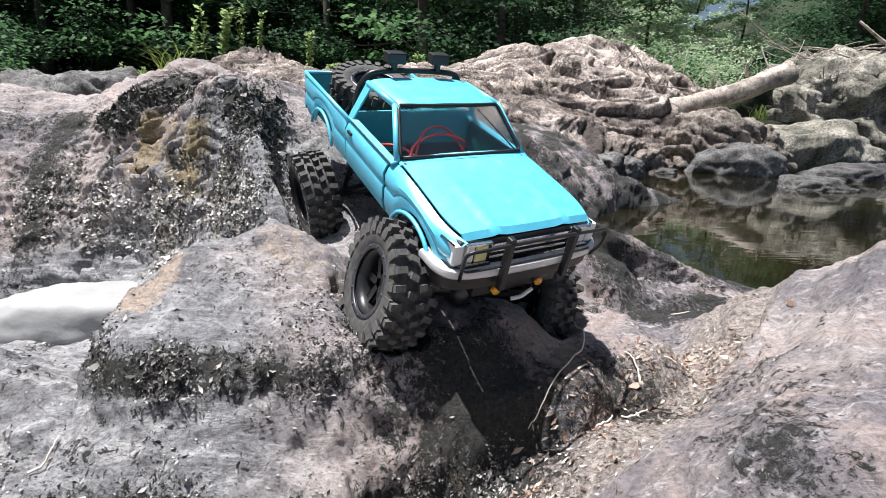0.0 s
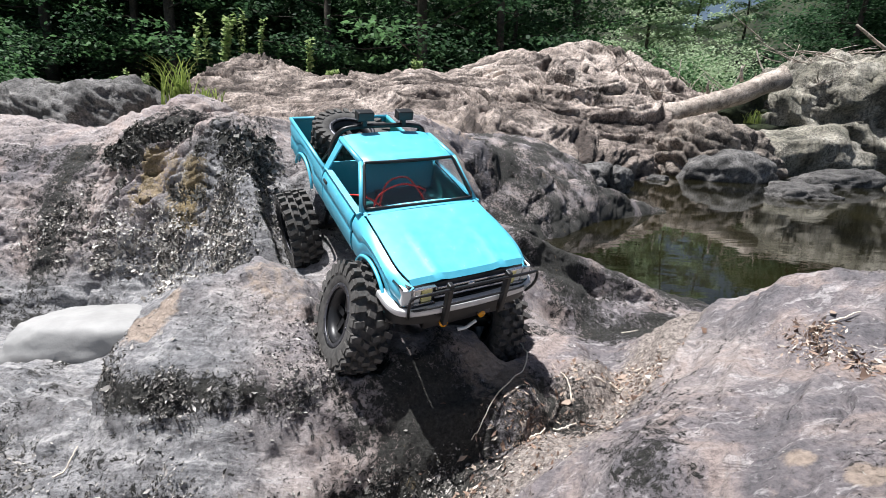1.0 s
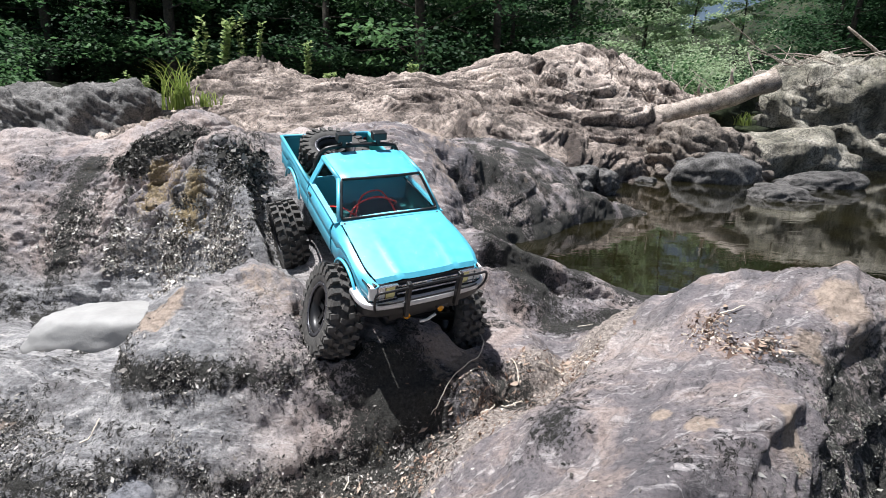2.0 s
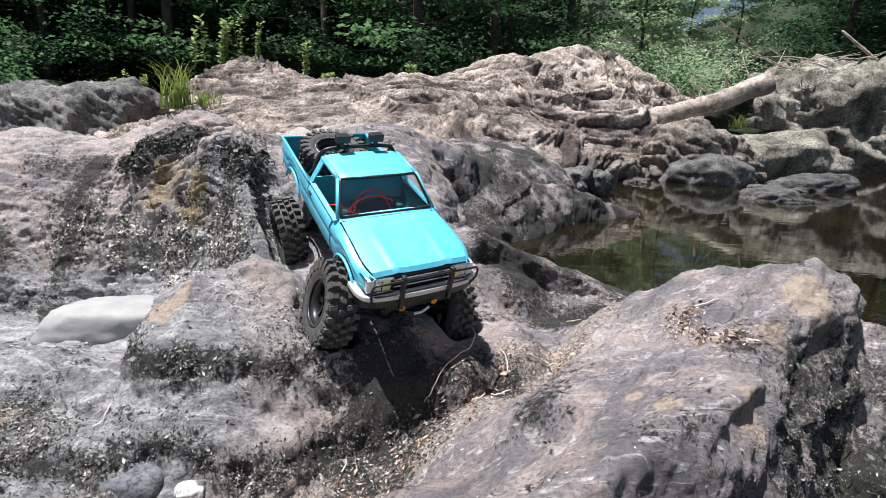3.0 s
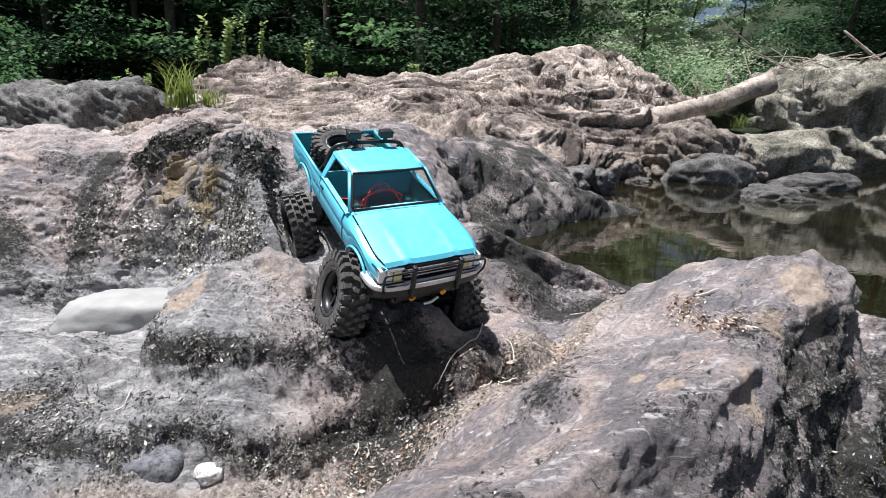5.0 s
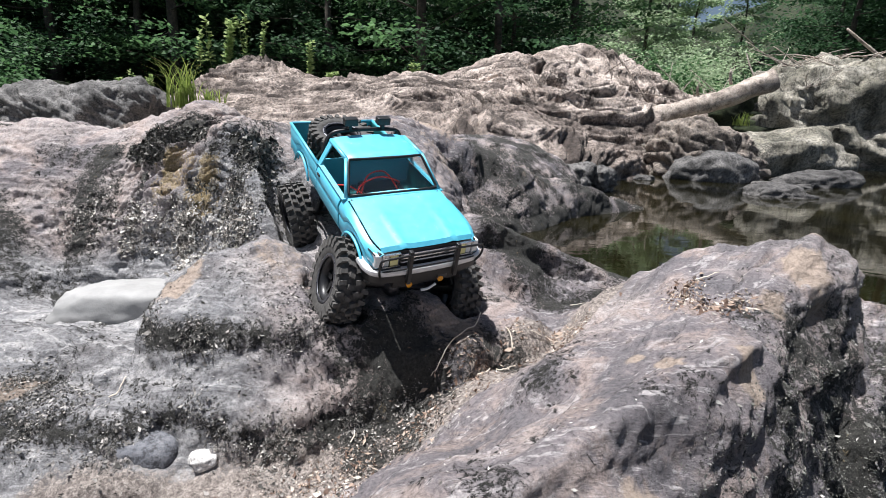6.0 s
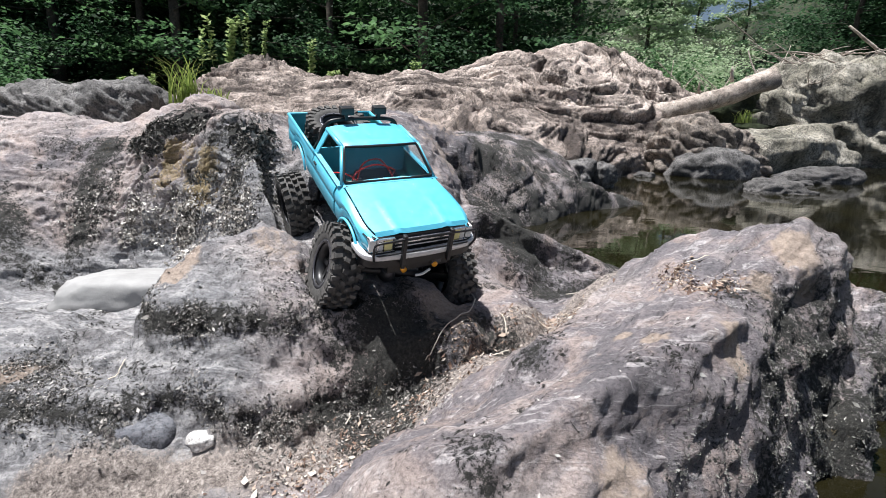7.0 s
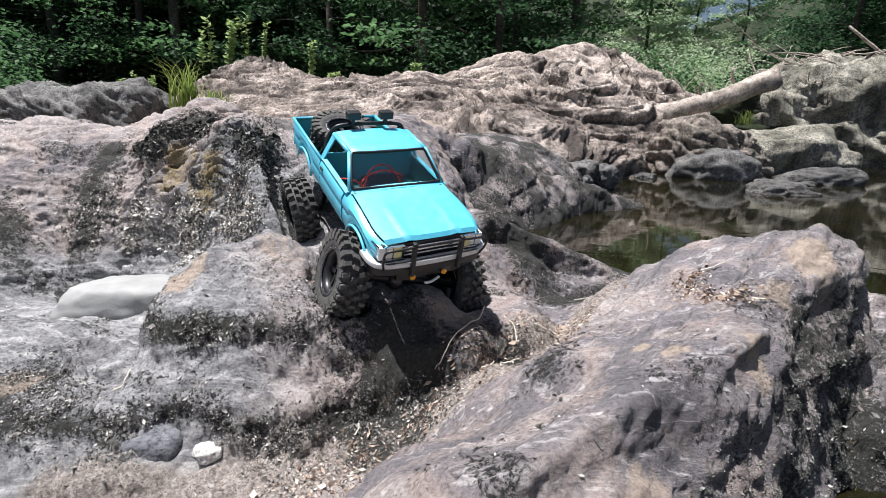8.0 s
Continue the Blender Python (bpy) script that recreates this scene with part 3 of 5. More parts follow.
def covers(x, y, z):
    """Where moss crust, soil, rusty and ochre bare rock lie on the near bedrock, 0..1; moss also holds shade under the
    truck.
    """
    n1 = fbm(x * 9, y * 9, 4, 131)
    face = front_moss(x, y, z) * 1.2
    lip = 0.35 * np.exp(-((y - 1.12) / 0.05) ** 2) * ramp(-x, 0.30, 0.42) * ramp(x, -1.0, -0.85) * 0.95
    bowl = ramp(y, 0.93, 1.0) * (1 - ramp(y, 1.18, 1.26)) * ramp(-x, 0.3, 0.42) * (0.48 + 0.25 * patchy(x, y, 7, 133, -0.4, 0.8))
    flank = ramp(x - 0.66 * y, -0.02, 0.04) * (1 - ramp(z, 0.172 + 0.25 * (y - 0.35), 0.222 + 0.25 * (y - 0.35))) * 0.62 * (1 - ramp(y, 0.95, 1.1))
    # dark moss under the truck's nose, thickened so its colour adds to the shadow
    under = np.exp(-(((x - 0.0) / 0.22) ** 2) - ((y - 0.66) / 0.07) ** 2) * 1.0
    shore_crust = ramp(x, 0.02, 0.12) * ramp(y, 0.83, 0.95) * (1 - ramp(y, 1.3, 1.5)) * 0.92
    wet = 1.1 * (1 - ramp(z, 0.07, 0.17)) * ramp(x, -0.05, 0.05) * ramp(y, 1.15, 1.35)
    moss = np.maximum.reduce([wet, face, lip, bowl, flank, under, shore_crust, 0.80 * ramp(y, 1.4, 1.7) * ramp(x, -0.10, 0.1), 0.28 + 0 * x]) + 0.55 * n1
    gully = np.exp(-((to_line(x, y, [(-0.45, 0.45), (-0.2, 0.5), (0.05, 0.585), (0.14, 0.67), (0.24, 0.75), (0.34, 0.88)]) / 0.058) ** 2))
    soil = np.maximum(gully * 1.0, 0.45 * ramp(y, 1.3, 2.0)) + 0.2 * n1
    rust = np.zeros(np.shape(x))
    for px, py, r, a in ((-0.382, 0.688, 0.034, 1.35), (0.46, 0.578, 0.032, 1.1), (0.39, 0.525, 0.028, 0.75), (0.229, 0.41, 0.016, 0.9), (0.301, 0.407, 0.018, 0.95), (0.21, 0.441, 0.014, 0.9), (0.50, 0.635, 0.02, 0.9),
                         (-0.58, 0.59, 0.05, 0.9), (-0.07, 1.93, 0.13, 1.1), (0.0, 1.62, 0.2, 0.55), (0.3, 2.12, 0.25, 0.5), (0.03, 0.70, 0.06, 0.8), (0.17, 0.29, 0.05, 0.66), (-0.45, 1.16, 0.06, 0.8), (-0.25, 0.74, 0.08, 0.55)):
        rust = np.maximum(rust, a * np.exp(-(((x - px) ** 2 + (y - py) ** 2) / (r * r))))
    ochre = 0.62 * np.exp(-((x + 0.57) / 0.16) ** 2) * ramp(z, 0.19, 0.23) * (1 - ramp(z, 0.33, 0.38)) * ramp(y, 0.94, 0.97) * (1 - ramp(y, 1.2, 1.25)) + 0.35 * n1
    pale = 0.8 * ramp(-x, 0.0, 0.2) * (1 - ramp(y, 1.2, 1.6)) + 0.4 * ramp(-x, 0.2, 0.5) * ramp(y, 0.9, 1.0)
    pale = np.clip(pale + -0.5 * ramp(y, 0.90, 0.98) * ramp(-x, 0.3, 0.42) * (1 - ramp(y, 1.2, 1.3)) + 0.3 * n1, 0, 1.6) - 0.5 * ramp(y, 1.4, 1.9) * ramp(x, -0.25, 0.05)
    cool = ramp(-x, 0.12, 0.30) * (1 - ramp(y, 1.02, 1.08)) * (1 - 0.8 * np.exp(-((x + 0.2) / 0.2) ** 2 - ((y - 0.72) / 0.07) ** 2)) + 0.25 * n1
    cool = cool * ramp(y, 0.15, 0.42) * ramp(x, -1.9, -1.3)
    return moss, soil, rust, ochre, pale, cool


def far_base(x, y):
    z = np.full(np.shape(x), OUTCROP_BASE)
    for b in OUTCROP_SWELLS:
        z = z + swell(x, y, b)
    z = z - 0.22 * (1 - ramp(z, 0.05, 0.17)) + 0.05 * fbm(x * 1.3, y * 1.3, 3, 91)
    q = z / 0.21 + 0.8 * fbm(x * 0.9, y * 0.9, 2, 93)
    z = z - 0.018 * np.sin(2 * np.pi * q)
    edge = np.minimum(ramp(y, 2.6, 3.3), 1 - ramp(y, 9.0, 9.8)) * ramp(x, -5.2, -4.4) * (1 - ramp(x, 3.4, 4.2))
    return z * edge - 0.3 * (1 - edge)


def far_relief(p):
    """Wavy layers of the outcrop, broken by dents."""
    z, x = p[..., 2], p[..., 0]
    swirl = fbm3(p * np.array((0.45, 0.5, 0.6)), 2, 81)
    thick, tone_a = ledges(z * 6.5 + 0.8 * x - 0.3 * p[..., 1], 2.6 * swirl + 0.12 * gnoise3(p * 4, 82), 0.07)
    thin, tone_b = ledges(z * 21 + 2.6 * x - 1.1 * p[..., 1], 8.0 * swirl + 0.3 * fbm3(p * 3, 2, 86), 0.10)
    some = 0.35 + 0.65 * ramp(gnoise3(p * 1.7, 87), -0.3, 0.5)
    fold = np.stack([x * 1.3 + 0.6 * swirl, p[..., 1] * 2.6, z * 9 + 2.4 * swirl], -1)
    fine, _ = ledges(z * 44 + 5.4 * x - 2.2 * p[..., 1], 16.0 * swirl + 0.4 * fbm3(p * 3, 2, 88), 0.14)
    d = 0.055 * thick + 0.046 * thin * some + 0.014 * fine + 0.022 * ridged3(fold, 4, 95) + 0.005 * ridged3(p * np.array((5.0, 9.0, 20.0)), 3, 96) + 0.006 * fbm3(p * np.array((9.0, 13.0, 20.0)), 3, 97)
    return d - 0.065, 0.6 * tone_a + 0.4 * tone_b


def spaced(marks):
    """Values from (start, end, step, ...) with a step that grows evenly between marks."""
    out = [marks[0][0]]
    for (a, s0), (b, s1) in zip(marks[:-1], marks[1:]):
        while out[-1] < b:
            t = (out[-1] - a) / (b - a)
            out.append(out[-1] + s0 + (s1 - s0) * max(0, t))
    return np.array(out)


def sheet(name, ys, half, columns, centre, base, relief, mat, apron=0.0):
    """A sheet of rock: a rounded form, worn along its own slope."""
    u = np.linspace(-1, 1, columns)
    x = centre + u[None] * half(ys)[:, None]
    if apron:  # coarser rock that runs on to both sides
        out = (np.linspace(0, 1, 41)[1:] ** 1.6)[None]
        x = np.concatenate([(x[:, :1] - out * (apron + x[:, :1]))[:, ::-1], x, x[:, -1:] + out * (apron - x[:, -1:])], 1)
        columns = x.shape[1]
    y = np.repeat(ys[:, None], columns, 1)
    p = np.stack([x, y, base(x, y)], -1)
    e = 0.006
    slope = np.stack([-(base(x + e, y) - base(x - e, y)) / (2 * e), -(base(x, y + e) - base(x, y - e)) / (2 * e), np.ones(x.shape)], -1)
    slope /= np.linalg.norm(slope, axis=-1)[..., None]
    d, tone = relief(p)
    p = p + slope * d[..., None]
    ob = mesh_object(name, p.reshape(-1, 3), grid_faces(len(ys), columns), mat)
    ob.data.attributes.new("stratum", "FLOAT", "POINT").data.foreach_set("value", tone.ravel().astype(np.float32))
    return ob, p


bedrock, NEAR = sheet("bedrock", spaced([(-3.0, 0.2), (-0.8, 0.03), (0.2, 0.0030), (0.9, 0.0028), (0.96, 0.0014), (1.16, 0.0014), (1.24, 0.0032), (1.35, 0.006), (3.2, 0.013)]),
                      lambda y: 0.36 + 0.95 * np.maximum(y, 0), 730, 0.0, near_base, near_relief, BEDROCK, 4.6)
tagged(bedrock, "mauve-grey weathered bedrock with dark moss crust and soil in its hollows", "bedrock", kind="structure")
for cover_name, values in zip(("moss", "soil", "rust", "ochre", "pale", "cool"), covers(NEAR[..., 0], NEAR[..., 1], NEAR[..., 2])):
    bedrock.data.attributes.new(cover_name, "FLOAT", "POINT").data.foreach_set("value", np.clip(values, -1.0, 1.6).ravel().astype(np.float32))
outcrop, FAR = sheet("rock_outcrop", spaced([(2.5, 0.011), (5, 0.012), (7.2, 0.018), (10, 0.08)]), lambda y: 4.7 + 0 * y, 820, -0.5, far_base, far_relief, OUTCROP)
tagged(outcrop, "large sunlit outcrop of wavy layered tan rock by the stream", "outcrop", kind="structure")


def top_of(grid, x, y, reach):
    """The highest point of a sheet about a place."""
    near = np.hypot(grid[..., 0] - x, grid[..., 1] - y) < reach
    return float(grid[..., 2][near].max()) if near.any() else 0.0


def ground_height(x, y):
    # an added hill rises behind the trees and closes off the sky
    z = -0.32 + 0.9 * ramp(y, 8.0, 11.0) + 13.0 * ramp(y, 17, 44) * (1 - 0.9 * np.exp(-(((x - 0.49 * y) / (0.06 * y + 0.5)) ** 2)))
    z = z + 0.3 * ramp(-x, 6, 9) * ramp(y, 3, 8)
    return z + 0.12 * fbm(x * 0.5, y * 0.5, 3, 101) * ramp(y, 7.0, 10.0)


gy = np.r_[np.linspace(-400, -20, 12), np.linspace(-18, 6, 20), np.linspace(6.5, 45, 90), np.linspace(50, 900, 14)]
gu = np.r_[np.linspace(-900, -45, 12), np.linspace(-40, 40, 150), np.linspace(45, 900, 12)]
gx, gyy = np.meshgrid(gu, gy)
ground = mesh_object("ground", np.stack([gx, gyy, ground_height(gx, gyy)], -1).reshape(-1, 3), grid_faces(len(gy), len(gu)), SHADED_SOIL)
tagged(ground, "forest floor and stream bed of soil and leaf litter, darkened for forest shade", "ground", kind="structure")

WATER_LEVEL = 0.03
shore = [(0.30, -12), (0.20, 0.30), (0.36, 0.52), (0.5, 1.0), (0.1, 1.25), (0.1, 3.0), (0.9, 3.3), (1.4, 5.3), (3.0, 6.8), (6, 7.6), (24, 9.2), (24, -12)]
bm = bmesh.new()
bm.faces.new([bm.verts.new((x, y, WATER_LEVEL)) for x, y in reversed(shore)])
bmesh.ops.recalc_face_normals(bm, faces=bm.faces)
water_mesh = bpy.data.meshes.new("water")
bm.to_mesh(water_mesh)
bm.free()
water_mesh.materials.append(WATER)
water = tagged(new("water", water_mesh), "still dark brown pool reflecting the trees", "water", kind="structure")
water.visible_shadow = False


# ---------------------------------------------------------------- boulders
def ball_points(detail):
    bm = bmesh.new()
    bmesh.ops.create_icosphere(bm, subdivisions=detail, radius=1)
    v = np.array([q.co[:] for q in bm.verts])
    f = np.array([[q.index for q in t.verts] for t in bm.faces])
    bm.free()
    return v / np.linalg.norm(v, axis=1)[:, None], f


BALLS = {k: ball_points(k) for k in (4, 5, 6)}


def boulder(name, place, radii, turn, mat, label, seed, rough=0.12, flat=0.6, detail=5, category="rock", group="", freq=1.4, fine=0.02, layers=0.0, dip=0.3):
    """A water-worn rock: a rounded block with broad dents, layers that jut out and fine grain."""
    d, f = BALLS[detail]
    box = 1 / np.abs(d).max(1)
    r = (1 - flat * 0.45) + flat * 0.45 * np.minimum(box, 1.45)
    r = r + rough * 0.8 * fbm3(d * freq + seed * 3.7, 3, seed) + fine * fbm3(d * 7 + seed, 4, seed + 50) + 0.2 * fine * ridged3(d * 12 + seed, 3, seed + 70)
    v = d * np.asarray(radii) * r[:, None]
    if layers:
        v = v + d * (layers * ledges((v[:, 2] + dip * v[:, 0]) * 9, 0.9 * fbm3(v * 2.2, 3, seed + 90), 0.12)[0])[:, None]
    ob = mesh_object(name, v, f, mat)
    ob.matrix_world = pose(*place, 0, 0, turn)
    return tagged(ob, label, category, group)


boulder("boulder", (-3.86, 5.2, 0.10), (0.74, 0.6, 0.62), 12, GREYROCK, "large rounded grey boulder under the trees", 1, 0.22, 0.5, detail=6, fine=0.03, layers=0.035, dip=0.8)
BIG_ROCK = boulder("boulder", (6.0, 7.9, 0.2), (1.75, 1.45, 1.22), -15, MOSSROCK, "big streaked grey-tan boulder beside the driftwood", 2, 0.25, 0.5, 6, fine=0.05, layers=0.09, dip=-0.9)
boulder("boulder", (6.1, 7.0, -0.05), (1.0, 0.6, 0.52), -10, TANROCK, "rounded tan boulder at the foot of a bigger one", 3, 0.2, 0.8, fine=0.06, layers=0.06)
boulder("boulder", (2.38, 4.75, 0.10), (0.46, 0.42, 0.42), 20, TANROCK, "blocky tan rock below the fallen log", 4, 0.22, 1.0, detail=6, fine=0.035, layers=0.05)
boulder("boulder", (3.35, 5.3, 0.02), (0.85, 0.50, 0.42), 12, MOSSROCK, "low mossy rock at the edge of the pool", 14, 0.24, 0.9, fine=0.04)
boulder("rock", (2.28, 4.32, 0.05), (0.36, 0.26, 0.22), 12, GREYROCK, "smooth grey rock standing in the pool", 5, 0.18, 1.0)
boulder("rock", (2.25, 3.35, 0.0), (0.22, 0.14, 0.10), 10, WETROCK, "low wet dark rock in the pool", 6, 0.22, 0.8, fine=0.05)
boulder("rock", (3.1, 4.15, 0.0), (0.40, 0.18, 0.15), 15, WETROCK, "low wet dark rock in the pool", 7, 0.22, 0.8, fine=0.05)
boulder("rock", (2.75, 4.0, 0.0), (0.2, 0.12, 0.07), -15, WETROCK, "low wet dark rock in the pool", 17, 0.25, 0.8)
boulder("rock", (0.76, 3.1, 0.11), (0.17, 0.13, 0.10), 0, GREYROCK, "small grey rock at the water's edge", 8, 0.2, 0.8)
boulder("rock", (1.0, 3.2, 0.10), (0.10, 0.09, 0.09), 40, GREYROCK, "small grey rock at the water's edge", 9, 0.2, 0.8)
boulder("rock", (1.62, 4.05, 0.02), (0.10, 0.08, 0.05), 40, WETROCK, "small wet stone at the water's edge", 19, 0.2, 0.8)
boulder("stone", (-0.575, 0.872, 0.046), (0.140, 0.07, 0.064), 8, PALESTONE, "smooth pale grey stone lodged in the hollow", 10, 0.12, 1.0, 5, freq=1.1)
boulder("stone", (-0.366, 0.540, top_of(NEAR, -0.362, 0.535, 0.004) - 0.050), (0.050, 0.038, 0.036), 5, BLUESTONE, "rounded blue-grey stone embedded in the rock", 11, 0.06, 0.6, 4)
boulder("pebble", (-0.280, 0.528, top_of(NEAR, -0.280, 0.524, 0.004) + 0.002), (0.017, 0.011, 0.010), 15, WHITESTONE, "small whitish angular pebble", 12, 0.3, 1.0, 4, freq=1.1)


# ---------------------------------------------------------------- wood
def limb(bm, points, radii, sides=8, wobble=0.0):
    """A tapered round limb through points."""
    rings = []
    up = Vector((0.13, 0.31, 0.94))
    for k, (p, r) in enumerate(zip(points, radii)):
        p = Vector(p)
        d = (Vector(points[min(k + 1, len(points) - 1)]) - Vector(points[max(k - 1, 0)])).normalized()
        a = d.cross(up)
        a = (d.cross(Vector((1, 0, 0))) if a.length < 0.1 else a).normalized()
        b = d.cross(a)
        ring = []
        for s in range(sides):
            t = 2 * math.pi * s / sides
            q = r * (1 + wobble * noise.noise(p * 9 + Vector((math.cos(t), math.sin(t), k))))
            ring.append(bm.verts.new(p + a * (q * math.cos(t)) + b * (q * math.sin(t))))
        rings.append(ring)
    for r0, r1 in zip(rings[:-1], rings[1:]):
        for s in range(sides):
            bm.faces.new((r0[s], r0[(s + 1) % sides], r1[(s + 1) % sides], r1[s]))
    bm.faces.new(list(reversed(rings[0])))
    bm.faces.new(rings[-1])


def bent(a, b, bend, steps, rng):
    a, b = Vector(a), Vector(b)
    side = Vector((rng.uniform(-1, 1), rng.uniform(-1, 1), rng.uniform(-1, 1)))
    return [a.lerp(b, k / steps) + side * bend * math.sin(math.pi * k / steps) + Vector([rng.uniform(-1, 1) for _ in range(3)]) * bend * 0.15
            for k in range(steps + 1)]


def leaf_cloud(centres, spread, count, size, rng, droop=0.25):
    """Leaves as small folded blades round the given centres: vertices and faces."""
    n = len(centres) * count
    c = np.repeat(np.asarray(centres, float), count, 0) + rng.normal(size=(n, 3)) * np.asarray(spread)
    a = rng.uniform(0, 2 * np.pi, n)
    d = np.stack([np.cos(a), np.sin(a), rng.normal(-droop, 0.35, n)], -1)
    d /= np.linalg.norm(d, axis=1)[:, None]
    up = np.stack([rng.normal(0, 0.5, n), rng.normal(0, 0.5, n), np.ones(n)], -1)
    s = np.cross(d, up)
    s /= np.linalg.norm(s, axis=1)[:, None]
    ln = size * rng.uniform(0.6, 1.3, n)[:, None]
    v = np.stack([c, c + d * ln * 0.5 + s * ln * 0.32, c + d * ln, c + d * ln * 0.5 - s * ln * 0.32], 1).reshape(-1, 3)
    return v, np.arange(4 * n).reshape(-1, 4)


def tree(seed, height, radius, mat, low, leaves, leaf, reach):
    """A forest tree: tapered trunk with limbs, and a crown of many leaves in drooping sprays."""
    rng, nrng = random.Random(seed), np.random.default_rng(seed)
    thing = new("tree")
    bm = bmesh.new()
    trunk = [(0.02 * height * math.sin(k * 0.9 + seed) * k / 8, 0.02 * height * math.cos(k * 0.7 + seed) * k / 8, height * k / 8 - 0.3) for k in range(9)]
    limb(bm, trunk, [radius * (1.25 if k == 0 else 1) * (1 - 0.1 * k) for k in range(9)], 9, 0.25)
    centres = []
    for k in range(34):
        z = low + (height * 0.97 - low) * (k / 33) ** 1.25
        t = min(7.99, (z + 0.3) / height * 8)
        base = Vector(trunk[int(t)]).lerp(Vector(trunk[int(t) + 1]), t % 1)
        ang = k * 2.4 + rng.uniform(-0.4, 0.4)
        far = reach * (1 - 0.7 * z / height) * rng.uniform(0.6, 1.1)
        tip = base + Vector((math.cos(ang) * far, math.sin(ang) * far, far * rng.uniform(-0.12, 0.35)))
        pts = bent(base, tip, 0.12 * far, 5, rng)
        limb(bm, pts, [radius * 0.16 * (1 - 0.16 * j) for j in range(6)], 5)
        for j in range(2, 6):
            for _ in range(2):
                centres.append(pts[j] + Vector((rng.gauss(0, 0.22), rng.gauss(0, 0.22), rng.gauss(0, 0.1))) * far * 0.5)
    part("trunk", bm, BARK, thing)
    v, f = leaf_cloud(centres, (0.21, 0.21, 0.05), leaves, leaf, nrng)
    mesh_object("crown", v, f, mat, thing, False)
    return thing


def shrub(seed, height, mat, leaf, stems=9, leaves=26):
    rng, nrng = random.Random(seed), np.random.default_rng(seed)
    thing = new("shrub")
    bm = bmesh.new()
    centres = []
    for k in range(stems):
        ang = k * 2.4
        tip = Vector((math.cos(ang) * height * rng.uniform(0.2, 0.8), math.sin(ang) * height * rng.uniform(0.2, 0.8), height * rng.uniform(0.6, 1.1)))
        pts = bent((rng.gauss(0, 0.05), rng.gauss(0, 0.05), -0.15), tip, 0.1 * height, 5, rng)
        limb(bm, pts, [0.012 * (1 - 0.15 * j) for j in range(6)], 5)
        for j in range(1, 6):
            centres += [pts[j] + Vector([rng.gauss(0, 0.16 * height) for _ in range(3)]) for _ in range(3)]
    part("stem", bm, BARK, thing)
    v, f = leaf_cloud(centres, (0.13 * height, 0.13 * height, 0.06 * height), leaves, leaf, nrng)
    mesh_object("foliage", v, f, mat, thing, False)
    return thing


def ground_z(x, y):
    return float(ground_height(np.array(x), np.array(y)))


kinds = [tree(1, 9.5, 0.10, LEAF_DARK, 0.3, 40, 0.10, 3.0), tree(2, 11, 0.13, LEAF_MID, 0.6, 38, 0.12, 3.2), tree(3, 8.5, 0.08, LEAF_DARK, 0.2, 40, 0.10, 2.6),
         tree(4, 7.5, 0.09, LEAF_FAR_HAZED, 0.2, 40, 0.14, 2.4)]
tree_labels = ["dark leafy forest tree with drooping branches", "tall broad-leaved tree with brighter green foliage", "slender dark tree with branches close to the ground", "tree far back in the forest gap, leaves coloured pale for sun and haze"]
rng = random.Random(5)
spots = []
for row, (y0, step, n) in enumerate([(12.0, 2.3, 13), (14.8, 2.4, 15), (18.5, 2.9, 15)]):
    for k in range(n):
        x = (k - (n - 1) / 2) * step + rng.uniform(-0.7, 0.7) + 1.0
        y = y0 + rng.uniform(-0.9, 0.9)
        gap = abs(x - 0.50 * y) < 0.03 * y + 2.9
        if not gap:
            spots.append((x, y))
spots += [(9.7, 13.0), (11.2, 15.6), (13.8, 18.4), (15.2, 20.5), (16.8, 23.0), (19.5, 26.5), (22.5, 30.0)]
far_spots = [(0.49 * y + dx, y) for y, dx in ((22.0, -2.9), (27.0, -2.6), (33.0, -2.9), (24.0, -0.9), (27.5, 1.3))]
used = set()
for i, (x, y) in enumerate(spots + far_spots):
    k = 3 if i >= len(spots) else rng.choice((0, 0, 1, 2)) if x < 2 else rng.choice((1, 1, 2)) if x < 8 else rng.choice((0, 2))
    m = pose(x, y, ground_z(x, y), 0, 0, rng.uniform(0, 360)) 
    if k not in used:
        used.add(k)
        kinds[k].matrix_world = m
        tagged(kinds[k], tree_labels[k], "tree", "forest trees")
    else:
        copy_thing(kinds[k], m)
shrubs = [shrub(11, 1.3, LEAF_MID, 0.09), shrub(12, 1.2, LEAF_DARK, 0.09), shrub(13, 2.2, LEAF_FAR_HAZED, 0.10), shrub(14, 3.6, LEAF_DARK, 0.17, 16, 44)]
shrub_labels = ["leafy green shrub at the forest edge", "low dark green shrub at the forest edge", "shrub in the gap between trees, leaves coloured pale for sun and haze", "tall dark undergrowth added to fill the shaded depth between trees"]
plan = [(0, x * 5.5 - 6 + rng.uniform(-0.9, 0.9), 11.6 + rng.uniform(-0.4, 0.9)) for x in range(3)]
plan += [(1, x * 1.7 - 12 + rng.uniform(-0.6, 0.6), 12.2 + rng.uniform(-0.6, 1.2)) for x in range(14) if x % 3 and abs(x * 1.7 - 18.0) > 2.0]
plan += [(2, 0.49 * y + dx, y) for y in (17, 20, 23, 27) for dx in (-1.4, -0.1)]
plan += [(1, -8.6, 9.2), (0, -7.3, 7.9)]
# added row of dark shrubs stands in for the shaded voids between trunks
plan += [(3, x * 1.9 - 19 + rng.uniform(-0.5, 0.5), 16.3 + rng.uniform(-0.6, 0.8)) for x in range(22) if abs(x * 1.9 - 19 - 8.2) > 4.6]
used = set()
